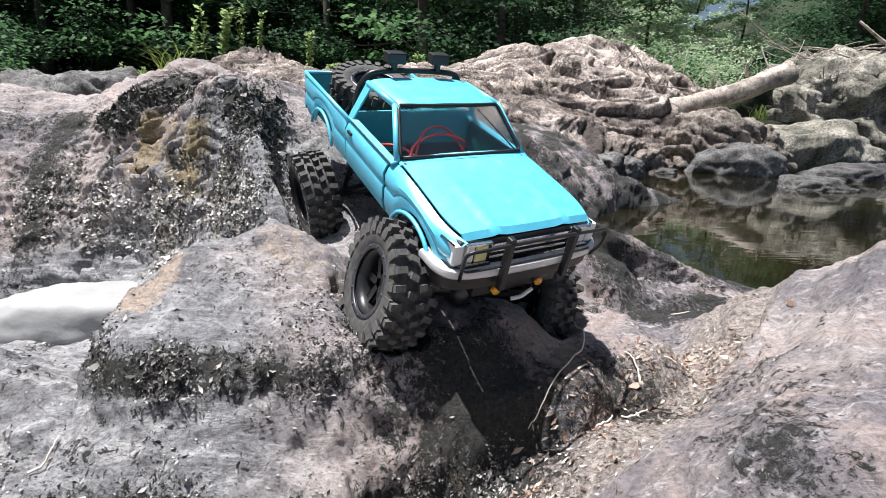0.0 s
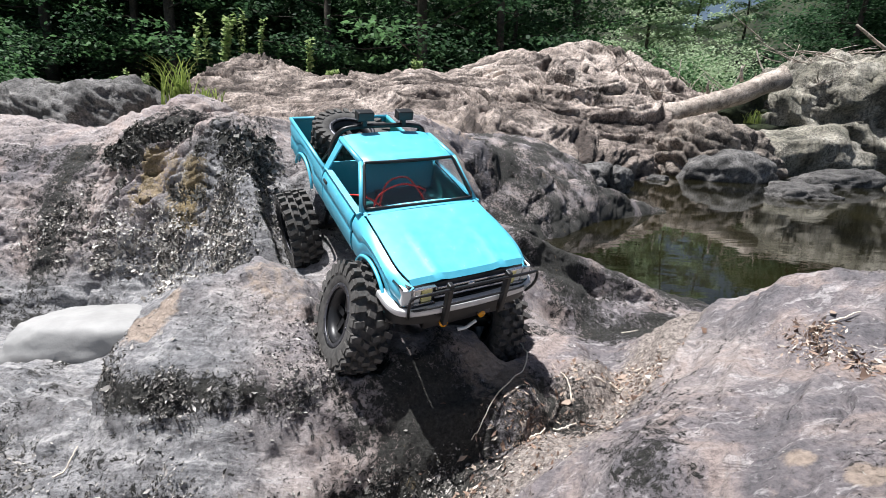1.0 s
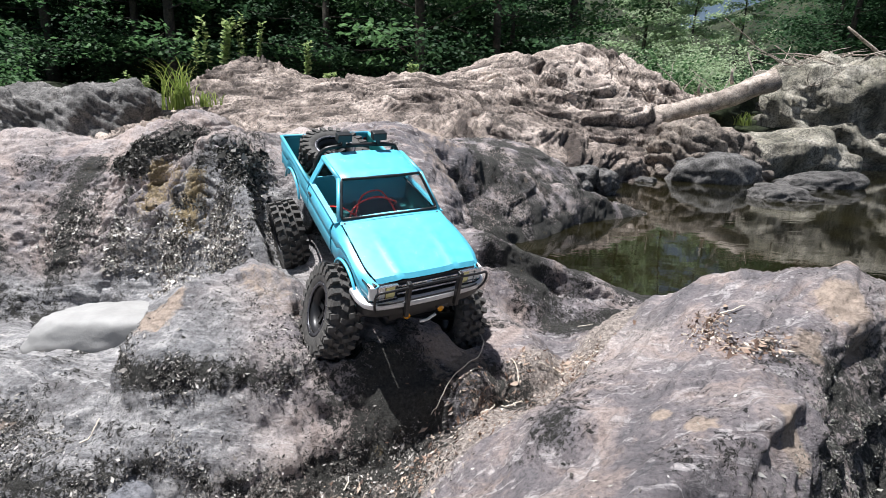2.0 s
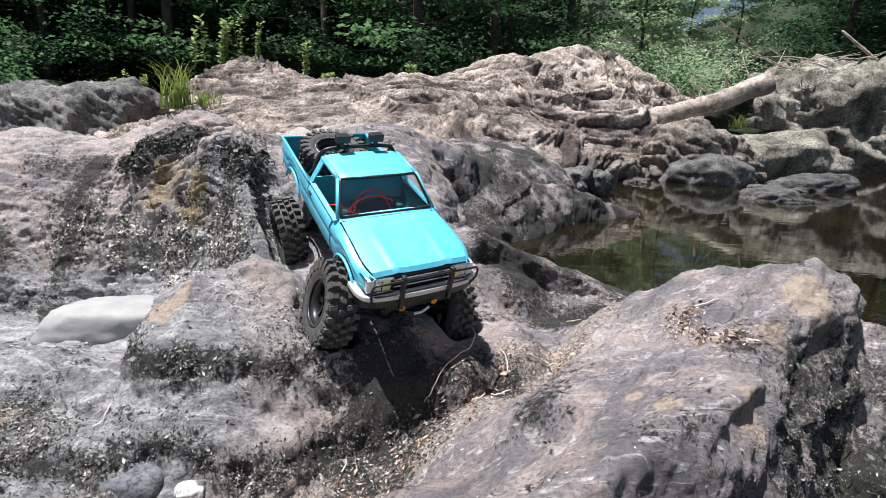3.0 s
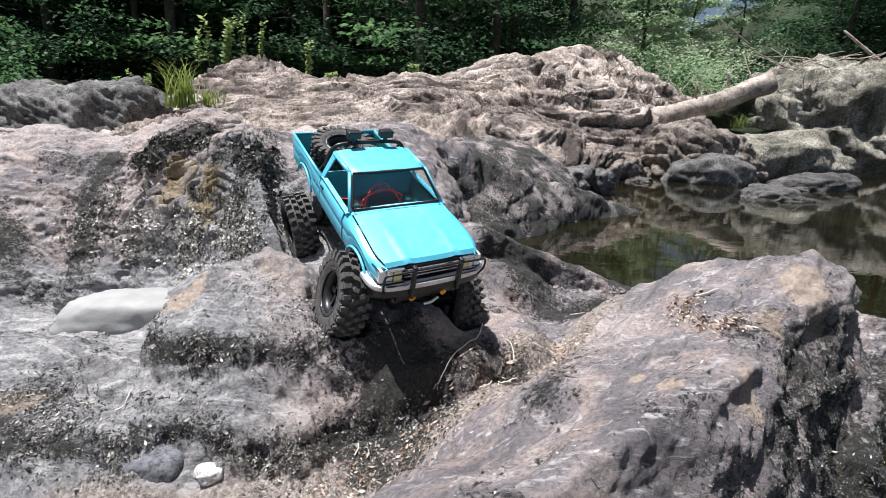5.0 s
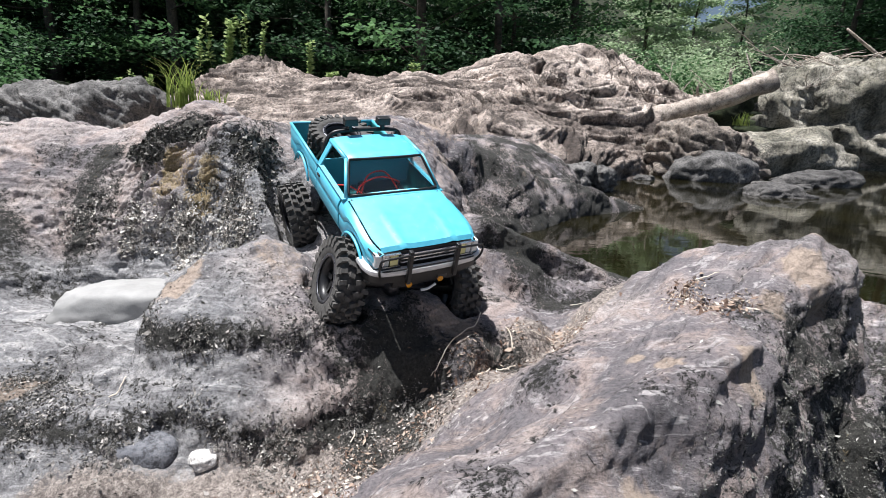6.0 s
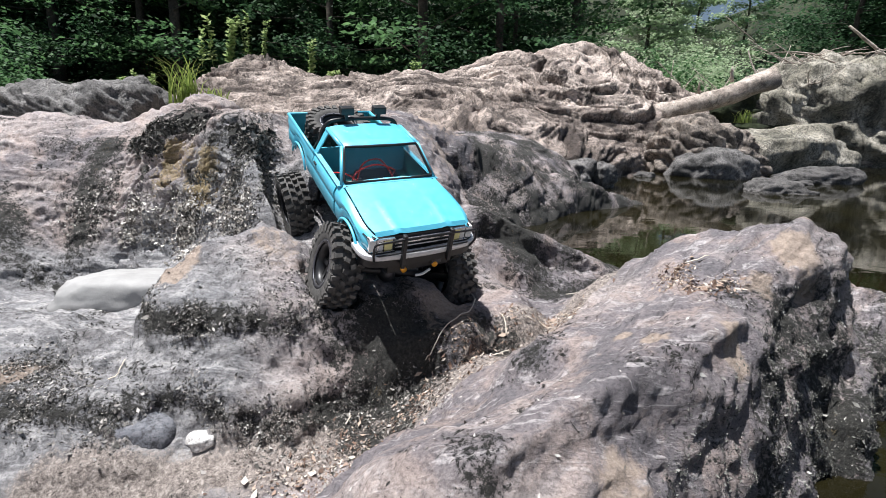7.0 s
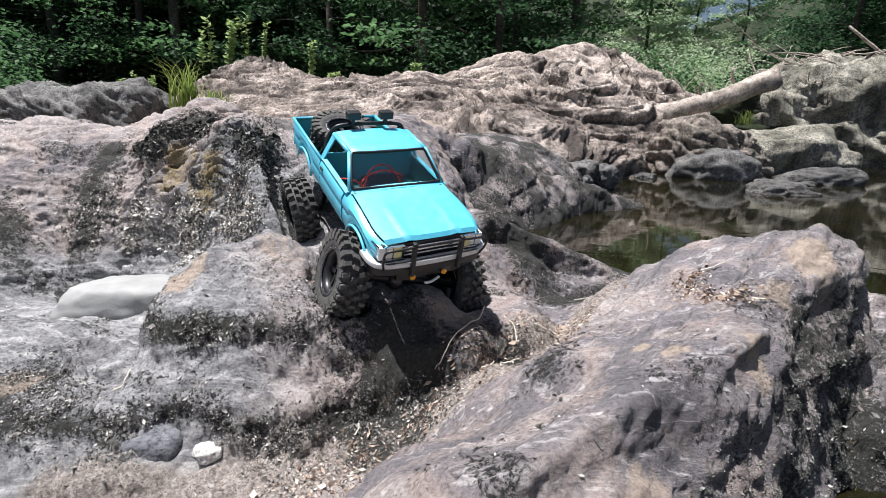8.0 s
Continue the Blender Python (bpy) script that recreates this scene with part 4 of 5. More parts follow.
for k, x, y in plan:
    m = pose(x, y, ground_z(x, y), 0, 0, rng.uniform(0, 360))
    if k not in used:
        used.add(k)
        shrubs[k].matrix_world = m
        tagged(shrubs[k], shrub_labels[k], "shrub", "forest shrubs")
    else:
        copy_thing(shrubs[k], m)


# ---------------------------------------------------------------- model truck
# x ahead from the front axle, y to the truck's left, z up from the belt line
TRUCK = Matrix(((0.491, 0.863, 0.117, -0.0359), (-0.806, 0.501, -0.315, 0.7029), (-0.330, 0.060, 0.942, 0.2969), (0, 0, 0, 1)))


def paint_material():
    """Glossy turquoise shell paint, a little scuffed, with pale highlight sheen put into the colour."""
    m, n, l, bsdf = material("turquoise_paint")
    co = n.new("ShaderNodeTexCoord").outputs["Object"]
    sheen = noise_node(n, l, co, 60, 6, 0.7)
    # the palest stop paints the hood's whitish highlights into the colour
    r = ramp_node(n, [(0.35, (0.07, 0.45, 0.61)), (0.62, (0.10, 0.50, 0.66)), (0.74, (0.30, 0.62, 0.70))])
    l.new(sheen.outputs["Fac"], r.inputs[0])
    l.new(r.outputs[0], bsdf.inputs["Base Color"])
    rr = ramp_node(n, [(0.3, (0.34,) * 3), (0.8, (0.55,) * 3)])
    l.new(sheen.outputs["Fac"], rr.inputs[0])
    l.new(rr.outputs[0], bsdf.inputs["Roughness"])
    bsdf.inputs["Coat Weight"].default_value, bsdf.inputs["Coat Roughness"].default_value = 0.8, 0.42
    return m


def glass_material():
    m, n, l, bsdf = material("clear_pane")
    bsdf.inputs["Base Color"].default_value = (0.88, 0.92, 0.92, 1)
    bsdf.inputs["Roughness"].default_value = 0.12
    bsdf.inputs["IOR"].default_value = 1.45
    bsdf.inputs["Transmission Weight"].default_value = 1.0
    return m


PAINT, GLASS = paint_material(), glass_material()
# dark green for inner faces, with the shade inside the shell in the colour
SHADEPAINT = plain("inner_shade_paint", (0.006, 0.13, 0.13), 0.5, 0, 0.3)
RUBBER = plain("tyre_rubber", (0.060, 0.057, 0.053), 0.75, 0, 0.5, 120, 0.3)
DUSTY = plain("dusty_rubber", (0.075, 0.071, 0.066), 0.85, 0, 0.4, 150, 0.3)
BLACK = plain("black_plastic", (0.012, 0.012, 0.013), 0.4, 0, 0.3)
CHROME = plain("chrome", (0.75, 0.75, 0.76), 0.22, 1.0, 0.1)
SILVER = plain("silver_paint", (0.62, 0.62, 0.62), 0.35, 0.4, 0.1)
STEEL = plain("dark_metal", (0.10, 0.10, 0.11), 0.4, 0.8, 0.3)
AMBER = plain("amber_lens", (0.85, 0.38, 0.03), 0.2)
YELLOW = plain("yellow_bulb", (0.80, 0.74, 0.34), 0.15)
WHITE = plain("white_plastic", (0.8, 0.8, 0.78), 0.3)
RED = plain("red_wire", (0.65, 0.03, 0.02), 0.4)
TAILRED = plain("red_lens", (0.35, 0.02, 0.02), 0.25)


def box(bm, x0, x1, y0, y1, z0, z1, bevel=0.0, m=None):
    vs = bmesh.ops.create_cube(bm, size=1)["verts"]
    for v in vs:
        v.co = Vector(((x0 + x1) / 2 + v.co.x * (x1 - x0), (y0 + y1) / 2 + v.co.y * (y1 - y0), (z0 + z1) / 2 + v.co.z * (z1 - z0)))
        if m:
            v.co = m @ v.co
    if bevel:
        es = list({e for v in vs for e in v.link_edges})
        bmesh.ops.bevel(bm, geom=es, offset=bevel, segments=2, affect="EDGES", profile=0.5)


def boxes(name, mat, parent, dims, bevel=0.0008, label=""):
    bm = bmesh.new()
    for d in dims:
        box(bm, *d, bevel)
    return part(name, bm, mat, parent, label, False)


def tube(name, mat, parent, points, r, sides=8, label=""):
    bm = bmesh.new()
    limb(bm, points, [r] * len(points), sides)
    return part(name, bm, mat, parent, label)


def curve_points(points, n=6):
    """A smooth line through points."""
    p = [Vector(q) for q in points]
    p = [p[0] * 2 - p[1]] + p + [p[-1] * 2 - p[-2]]
    out = []
    for i in range(1, len(p) - 2):
        for k in range(n):
            t = k / n
            a, b, c, d = p[i - 1], p[i], p[i + 1], p[i + 2]
            out.append(0.5 * (2 * b + (c - a) * t + (2 * a - 5 * b + 4 * c - d) * t * t + (3 * b - a - 3 * c + d) * t ** 3))
    return out + [p[-2]]


def skin(name, mat, parent, rows, thick=0.0, label="", inward=-1):
    """A sheet through rows of points, with thickness and crisp edges."""
    bm = bmesh.new()
    vs = [[bm.verts.new(q) for q in row] for row in rows]
    for a, b in zip(vs[:-1], vs[1:]):
        for j in range(len(a) - 1):
            bm.faces.new((a[j], a[j + 1], b[j + 1], b[j]))
    if thick:
        bm.normal_update()
        bmesh.ops.solidify(bm, geom=bm.faces[:], thickness=thick * -inward)
    ob = part(name, bm, mat, parent, label)
    ob.data.set_sharp_from_angle(angle=radians(35))
    return ob


def revolve(bm, profile, sides, m):
    """A closed ring of (radius, offset along y) turned about the y axis."""
    rings = []
    for s in range(sides):
        a = 2 * math.pi * s / sides
        rings.append([bm.verts.new(m @ Vector((r * math.cos(a), y, r * math.sin(a)))) for r, y in profile])
    k = len(profile)
    for s in range(sides):
        a, b = rings[s], rings[(s + 1) % sides]
        for j in range(k):
            bm.faces.new((a[j], a[(j + 1) % k], b[(j + 1) % k], b[j]))


def wheel(parent, m, side):
    """A crawler wheel: black beadlock rim, chunky tyre. side: which way its face looks along y."""
    I = Matrix.Identity(4)
    bm = bmesh.new()
    revolve(bm, [(0.029, -0.020), (0.031, -0.020), (0.031, 0.020), (0.029, 0.020), (0.025, 0.012), (0.025, -0.012)], 32, I)
    box(bm, -0.006, 0.006, -0.004, 0.012 * 1, -0.006, 0.006)
    rim = part("wheel", bm, BLACK, parent, "black spoked beadlock wheel")
    rim.matrix_local = m
    for k in range(6):
        bm = bmesh.new()
        box(bm, 0.004, 0.027, 0.006 * side - 0.003, 0.006 * side + 0.003, -0.004, 0.004, 0.0006, pose(0, 0, 0, 0, 60 * k, 0))
        part("spoke", bm, BLACK, rim)
    bm = bmesh.new()
    revolve(bm, [(0.031, 0.021 * side), (0.036, 0.021 * side), (0.036, 0.0235 * side), (0.030, 0.0235 * side)], 32, I)
    for k in range(12):
        a = math.radians(30 * k)
        box(bm, -0.0012, 0.0012, 0.0235 * side - 0.001, 0.0235 * side + 0.001, -0.0012, 0.0012, 0, Matrix.Translation((0.0335 * math.cos(a), 0, 0.0335 * math.sin(a))))
    part("beadlock_ring", bm, STEEL, rim, "dark metal ring")
    bm = bmesh.new()
    revolve(bm, [(0.030, -0.018), (0.036, -0.024), (0.046, -0.0265), (0.052, -0.025), (0.0545, -0.018), (0.0555, 0), (0.0545, 0.018),
                 (0.052, 0.025), (0.046, 0.0265), (0.036, 0.024), (0.030, 0.018)], 64, I)
    part("tyre", bm, RUBBER, rim, "black rubber tyre")
    n = 24
    bm = bmesh.new()
    for k in range(n):
        for j, (y0, y1, skew, shift) in enumerate(((-0.0265, -0.0145, 10, 0), (-0.0105, -0.0012, -16, 0.3), (0.0012, 0.0105, 16, 0.8), (0.0145, 0.0265, -10, 0.5))):
            t = pose(0, 0, 0, 0, 360 * (k + shift) / n, 0) @ Matrix.Translation((0.0575, (y0 + y1) / 2, 0)) @ pose(0, 0, 0, skew, 0, 0)
            w = (y1 - y0) / 2
            box(bm, -0.005, 0.0042 - (0.0012 if j in (0, 3) else 0), -w, w, -0.0029, 0.0029, 0, t)
        for sg in (-1, 1):
            t = pose(0, 0, 0, 0, 360 * (k + (0.5 if sg > 0 else 0)) / n, 0)
            box(bm, 0.046, 0.0558, 0.0256 * sg - 0.0022, 0.0256 * sg + 0.0022, -0.0038, 0.0038, 0, t)
    tagged(part("tread", bm, DUSTY, rim, "deep chunky dusty lugs", False), kind="stuff")
    return rim


def half_width(x):
    w = 0.0885
    if x > 0.025:
        w -= 0.0085 * ((x - 0.025) / 0.04) ** 2
    if x < -0.36:
        w -= 0.003 * ((-0.36 - x) / 0.025) ** 2
    return w


def hood_z(x):
    return -0.012 * max(0.0, (x + 0.057) / 0.115) ** 1.3


def lower_edge(x):
    """The bottom of the side panel, arched over the wheels."""
    z = -0.057
    for cx, r in ((0.0, 0.047), (-0.287, 0.047)):
        d = x - cx
        if abs(d) < r:
            z = max(z, -0.066 + math.sqrt(r * r - d * d) * 0.86)
    return z


def side_point(x, s, sign, out=0.0):
    """A point of the truck's side: s runs from the top edge (0) to the bottom edge (1)."""
    w, bed = half_width(x), x < -0.196
    top = -0.002 if bed else hood_z(x)
    prof = ((0, 0.003 if bed else 0.0105), (0.10, 0.0012 if bed else 0.0035), (0.24, 0.0), (0.40, 0.0004), (0.46, 0.0022), (0.52, 0.0008), (0.8, 0.0012), (1.0, 0.0045))
    inset = np.interp(s, [a for a, _ in prof], [b for _, b in prof])
    return (x, sign * (w - inset + out), top + (lower_edge(x) - top) * s)


truck = new("model_truck")
truck.matrix_world = TRUCK
tagged(truck, "turquoise radio-controlled model pickup with chunky tyres, nose down on the rock", "model truck")
S = [0, 0.05, 0.1, 0.17, 0.24, 0.34, 0.40, 0.43, 0.46, 0.49, 0.52, 0.65, 0.8, 0.9, 1.0]
for sign in (-1, 1):
    xs = sorted(set([round(-0.385 + 0.0045 * k, 4) for k in range(101)] + [0.0655]))
    front = [x for x in xs if x >= -0.074] 
    mid = [x for x in xs if -0.192 <= x <= -0.0745]
    rear = [x for x in xs if x <= -0.196]
    fender = skin("front_fender", PAINT, truck, [[side_point(x, s, sign) for s in S] for x in front], 0.0018, inward=sign)
    lip = [(0.0475 * math.cos(a), sign * 0.0895, -0.066 + 0.0475 * 0.86 * math.sin(a)) for a in np.linspace(0.25, math.pi - 0.25, 15)]
    tube("arch_lip", PAINT, fender, lip, 0.0022, 6)
    door = skin("door", PAINT, truck, [[side_point(x, s, sign, 0.0006) for s in S] for x in mid], 0.0018, inward=sign)
    boxes("door_handle", BLACK, door, [(-0.182, -0.170, sign * 0.0893 - 0.0012, sign * 0.0893 + 0.0012, -0.0135, -0.010)], 0.0004, "black handle")
    bedside = skin("bed_side", PAINT, truck, [[side_point(x, s, sign) for s in S] for x in rear], 0.0018, inward=sign)
    lip = [(-0.287 + 0.0475 * math.cos(a), sign * 0.0895, -0.066 + 0.0475 * 0.86 * math.sin(a)) for a in np.linspace(0.25, math.pi - 0.25, 15)]
    tube("arch_lip", PAINT, bedside, lip, 0.0022, 6)
    tube("bed_rail", PAINT, bedside, [(-0.384, sign * 0.0845, -0.002), (-0.198, sign * 0.0845, -0.002)], 0.0028, 8)
    boxes("tail_lamp", TAILRED, truck, [(-0.388, -0.383, sign * 0.080 - 0.005, sign * 0.080 + 0.005, -0.033, -0.012)], 0.0008, "red tail lamp")
# hood
rows = []
for k in range(25):
    x = -0.055 + 0.1155 * k / 24
    w = half_width(x) - 0.0118
    row = []
    for j in range(31):
        u = j / 15 - 1
        z = hood_z(x) + 0.0024 * (1 - u ** 4) + 0.0012
        z += 0.0016 * math.exp(-((abs(u) - 0.52) / 0.07) ** 2) * ramp(np.array(x), -0.045, 0.02)
        if k == 24:
            z -= 0.004
        row.append((x + (0.003 * (1 - u * u) if k > 20 else 0), u * w, float(z)))
    rows.append(row)
skin("hood", PAINT, truck, rows, 0.0016, "turquoise hood with two raised creases")
boxes("cowl", BLACK, truck, [(-0.062, -0.053, -0.074, 0.074, -0.006, 0.0022)], 0.0005, "black gap at the rear of the hood")
skin("scuttle", PAINT, truck, [[(-0.0575 - 0.012 * i / 3, (j / 8 - 1) * (0.079 - 0.001 * i), 0.0015 + 0.0012 * i / 3 + 0.003 * (1 - (j / 8 - 1) ** 2)) for j in range(17)] for i in range(4)], 0.0016)
boxes("grille_panel", BLACK, truck, [(0.052, 0.0640, -0.076, 0.076, -0.040, -0.0135)])
# roof
rows = []
for i in range(13):
    x = -0.110 - 0.082 * i / 12
    row = []
    for j in range(21):
        u = j / 10 - 1
        edge = max(0.0, abs(u) - 0.82) / 0.18
        fr = max(0.0, 1 - i / 2.0) ** 2
        row.append((x, u * 0.0665, 0.0450 + 0.003 * (1 - u * u) - 0.0045 * edge * edge - 0.0030 * fr))
    rows.append(row)
skin("roof", PAINT, truck, rows, 0.002)


def pillar(points, w, d):
    bm = bmesh.new()
    limb(bm, points, [w] * len(points), 6)
    return bm


for sign in (-1, 1):
    part("windshield_pillar", pillar([(-0.066, sign * 0.0785, 0.001), (-0.090, sign * 0.0715, 0.021), (-0.114, sign * 0.0645, 0.0425)], 0.0036, 0), PAINT, truck)
    part("roof_rail", pillar([(-0.113, sign * 0.0645, 0.0425), (-0.188, sign * 0.0655, 0.0425)], 0.0034, 0), PAINT, truck)
    rows = []
    for t in (0.0, 0.33, 0.66, 1.0):
        rows.append([(x0 + (x1 - x0) * t, sign * (0.0855 + (0.0665 - 0.0855) * t), 0.043 * t - 0.001) for x0, x1 in ((-0.1965, -0.1915), (-0.190, -0.184), (-0.184, -0.176))])
    skin("rear_pillar", PAINT, truck, rows, 0.002)
    skin("quarter_sill", PAINT, truck, [[(x, sign * (0.0855 - 0.007 * k), -0.0005 + 0.0015 * k) for k in range(2)] for x in np.linspace(-0.19, -0.064, 9)], 0.002)
skin("cab_back", PAINT, truck, [[(-0.194 + 0.004 * (z + 0.05) / 0.095, u * (0.084 - 0.018 * max(0, z) / 0.044), z) for u in np.linspace(-1, 1, 9)] for z in (-0.05, -0.02, 0.004, 0.008)], 0.002)
skin("cab_back_header", PAINT, truck, [[(-0.190, u * 0.066, z) for u in np.linspace(-1, 1, 9)] for z in (0.035, 0.044)], 0.002)


def on_screen(u, v):
    """A point of the windshield: u across, v up."""
    w = 0.0755 + (0.0625 - 0.0755) * v
    return (-0.0685 - 0.0445 * v + 0.003 * (1 - u * u), u * w, 0.0035 + 0.0380 * v)


screen = skin("windshield", GLASS, truck, [[on_screen(u, v) for u in np.linspace(-1, 1, 13)] for v in np.linspace(0.02, 0.98, 7)], 0.0008, "clear windshield in a black rubber frame")
screen.visible_shadow = False
ring = [on_screen(u, 0.0) for u in np.linspace(-0.97, 0.97, 13)] + [on_screen(0.99, v) for v in np.linspace(0.08, 0.92, 6)] + \
       [on_screen(u, 1.0) for u in np.linspace(0.97, -0.97, 13)] + [on_screen(-0.99, v) for v in np.linspace(0.92, 0.08, 6)]
tube("rubber_frame", BLACK, screen, [(x + 0.0022, y, z + 0.0016) for x, y, z in ring + ring[:1]], 0.0021, 6)
tube("wiper", BLACK, truck, [on_screen(0.92, 0.04), on_screen(0.55, 0.93)], 0.0008, 5, "thin wiper arm")
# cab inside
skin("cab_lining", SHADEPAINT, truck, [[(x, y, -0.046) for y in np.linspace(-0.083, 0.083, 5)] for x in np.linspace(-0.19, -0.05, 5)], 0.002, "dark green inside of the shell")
for sign in (-1, 1):
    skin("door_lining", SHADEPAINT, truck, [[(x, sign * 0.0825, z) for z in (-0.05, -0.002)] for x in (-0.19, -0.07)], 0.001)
boxes("radio_box", BLACK, truck, [(-0.150, -0.085, -0.03, 0.04, -0.046, -0.016), (-0.085, -0.06, -0.072, 0.072, -0.02, -0.004)], 0.002, "black electronics box")
for pts in ([(-0.08, -0.06, -0.012), (-0.095, -0.045, 0.006), (-0.105, -0.01, 0.012), (-0.10, 0.02, 0.004), (-0.12, 0.03, -0.014)],
            [(-0.085, -0.05, -0.014), (-0.11, -0.03, 0.012), (-0.12, 0.0, 0.014), (-0.105, 0.012, 0.004), (-0.09, 0.02, -0.012)],
            [(-0.13, -0.078, -0.012), (-0.11, -0.074, 0.001), (-0.095, -0.06, 0.003), (-0.085, -0.04, -0.01)]):
    tube("wire", RED, truck, curve_points(pts, 6), 0.0013, 6, "loop of red wire")
# bed
bm = bmesh.new()
box(bm, -0.382, -0.198, -0.080, 0.080, -0.047, -0.044)
box(bm, -0.201, -0.198, -0.082, 0.082, -0.045, -0.003)
for sign in (-1, 1):
    box(bm, -0.382, -0.198, sign * 0.0815 - 0.001, sign * 0.0815 + 0.001, -0.045, -0.003)
    box(bm, -0.325, -0.25, sign * 0.070 - 0.011, sign * 0.070 + 0.011, -0.045, -0.024, 0.003)
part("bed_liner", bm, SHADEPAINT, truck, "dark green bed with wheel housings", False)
skin("tailgate", PAINT, truck, [[(-0.3845, y, z) for y in np.linspace(-0.0845, 0.0845, 9)] for z in (-0.055, -0.03, -0.002)], 0.004)
tube("tailgate_rail", PAINT, truck, [(-0.384, -0.083, -0.002), (-0.384, 0.083, -0.002)], 0.0028, 8)
boxes("rear_bumper", BLACK, truck, [(-0.398, -0.386, -0.075, 0.075, -0.062, -0.052)], 0.002, "black rear bumper")
# roll bar with lamps
bar = tube("roll_bar", BLACK, truck, curve_points([(-0.225, -0.070, -0.040), (-0.212, -0.070, 0.02), (-0.205, -0.062, 0.044), (-0.203, -0.045, 0.0515), (-0.203, 0, 0.053),
                                                    (-0.203, 0.045, 0.0515), (-0.205, 0.062, 0.044), (-0.212, 0.070, 0.02), (-0.225, 0.070, -0.040)], 4), 0.0034, 8, "black tubular roll bar")
for sign in (-1, 1):
    tube("brace", BLACK, bar, [(-0.205, sign * 0.058, 0.046), (-0.28, sign * 0.068, -0.04)], 0.0026, 7)
    lamp = boxes("spot_lamp", BLACK, truck, [(-0.209, -0.194, sign * 0.029 - 0.0115, sign * 0.029 + 0.0115, 0.062, 0.0745)], 0.0015, "square black lamp on the roll bar")
    boxes("bracket", BLACK, lamp, [(-0.206, -0.199, sign * 0.029 - 0.003, sign * 0.029 + 0.003, 0.052, 0.063)])
# face
for z in (-0.0195, -0.0255, -0.0315):
    boxes("grille_bar", CHROME, truck, [(0.0640, 0.0667, -0.044, 0.044, z - 0.0013, z + 0.0013)], 0.0005, "chrome grille bar")
bm = bmesh.new()
bmesh.ops.create_uvsphere(bm, u_segments=14, v_segments=8, radius=0.004, matrix=Matrix.Translation((0.067, 0, -0.0225)) @ Matrix.Diagonal((0.4, 1.2, 0.8, 1)))
part("badge", bm, CHROME, truck, "small oval chrome badge")
for sign in (-1, 1):
    y0, y1 = sorted((sign * 0.045, sign * 0.071))
    bm = bmesh.new()
    for d in ((0.062, 0.0685, y0, y1, -0.0165, -0.0145), (0.062, 0.0685, y0, y1, -0.0365, -0.0345), (0.062, 0.0685, y0, y0 + 0.002, -0.0365, -0.0145), (0.058, 0.064, y1 - 0.002, y1, -0.0365, -0.0145)):
        box(bm, *d, 0.0004)
    head = part("headlight", bm, CHROME, truck, "square chrome headlight with a yellow bulb", False)
    boxes("bulb", YELLOW, head, [(0.0645, 0.0672, y0 + 0.003, y1 - 0.011, -0.0340, -0.0175) if sign > 0 else (0.0645, 0.0672, y0 + 0.011, y1 - 0.003, -0.0340, -0.0175)], 0.001)
    boxes("lens", WHITE, head, [(0.0635, 0.0660, y1 - 0.010, y1 - 0.002, -0.0340, -0.0175) if sign > 0 else (0.0635, 0.0660, y0 + 0.002, y0 + 0.010, -0.0340, -0.0175)], 0.001)
    c0, c1 = sorted((sign * 0.071, sign * 0.0815))
    lens = boxes("corner_lamp", WHITE, truck, [(0.046, 0.0655, c0, c1, -0.036, -0.0155)], 0.002, "whitish corner lamp")
    tube("lamp_frame", BLACK, lens, [(0.0690, sign * 0.0445, -0.0368), (0.0690, sign * 0.0710, -0.0368), (0.0640, sign * 0.0820, -0.0365), (0.0450, sign * 0.0840, -0.0360), (0.0450, sign * 0.0838, -0.0150), (0.0640, sign * 0.0815, -0.0145)], 0.0009, 5)
prof = ((-0.006, -0.0372), (0.0, -0.0374), (0.0034, -0.0380), (0.0046, -0.0400), (0.0044, -0.0440), (0.002, -0.0468), (-0.004, -0.0474))
line = curve_points([(0.030, -0.0905, 0), (0.054, -0.0885, 0), (0.067, -0.079, 0), (0.0725, -0.055, 0), (0.075, 0, 0), (0.0725, 0.055, 0), (0.067, 0.079, 0), (0.054, 0.0885, 0), (0.030, 0.0905, 0)], 4)
rows = []
for k, p in enumerate(line):
    a, b = line[max(0, k - 1)], line[min(len(line) - 1, k + 1)]
    nrm = Vector(((b - a).y, -(b - a).x, 0)).normalized()
    rows.append([(p.x + nrm.x * dx, p.y + nrm.y * dx, z) for dx, z in prof])
bumper = skin("front_bumper", SILVER, truck, rows, 0.002, "dull silver front bumper")
skin("valance", BLACK, bumper, [[(x - 0.004, y * 0.985, z) for z in (-0.0472, -0.054, -0.060)] for (x, y, _) in [row[2] for row in rows][2:-2]], 0.0016, "black plastic apron under the bumper")
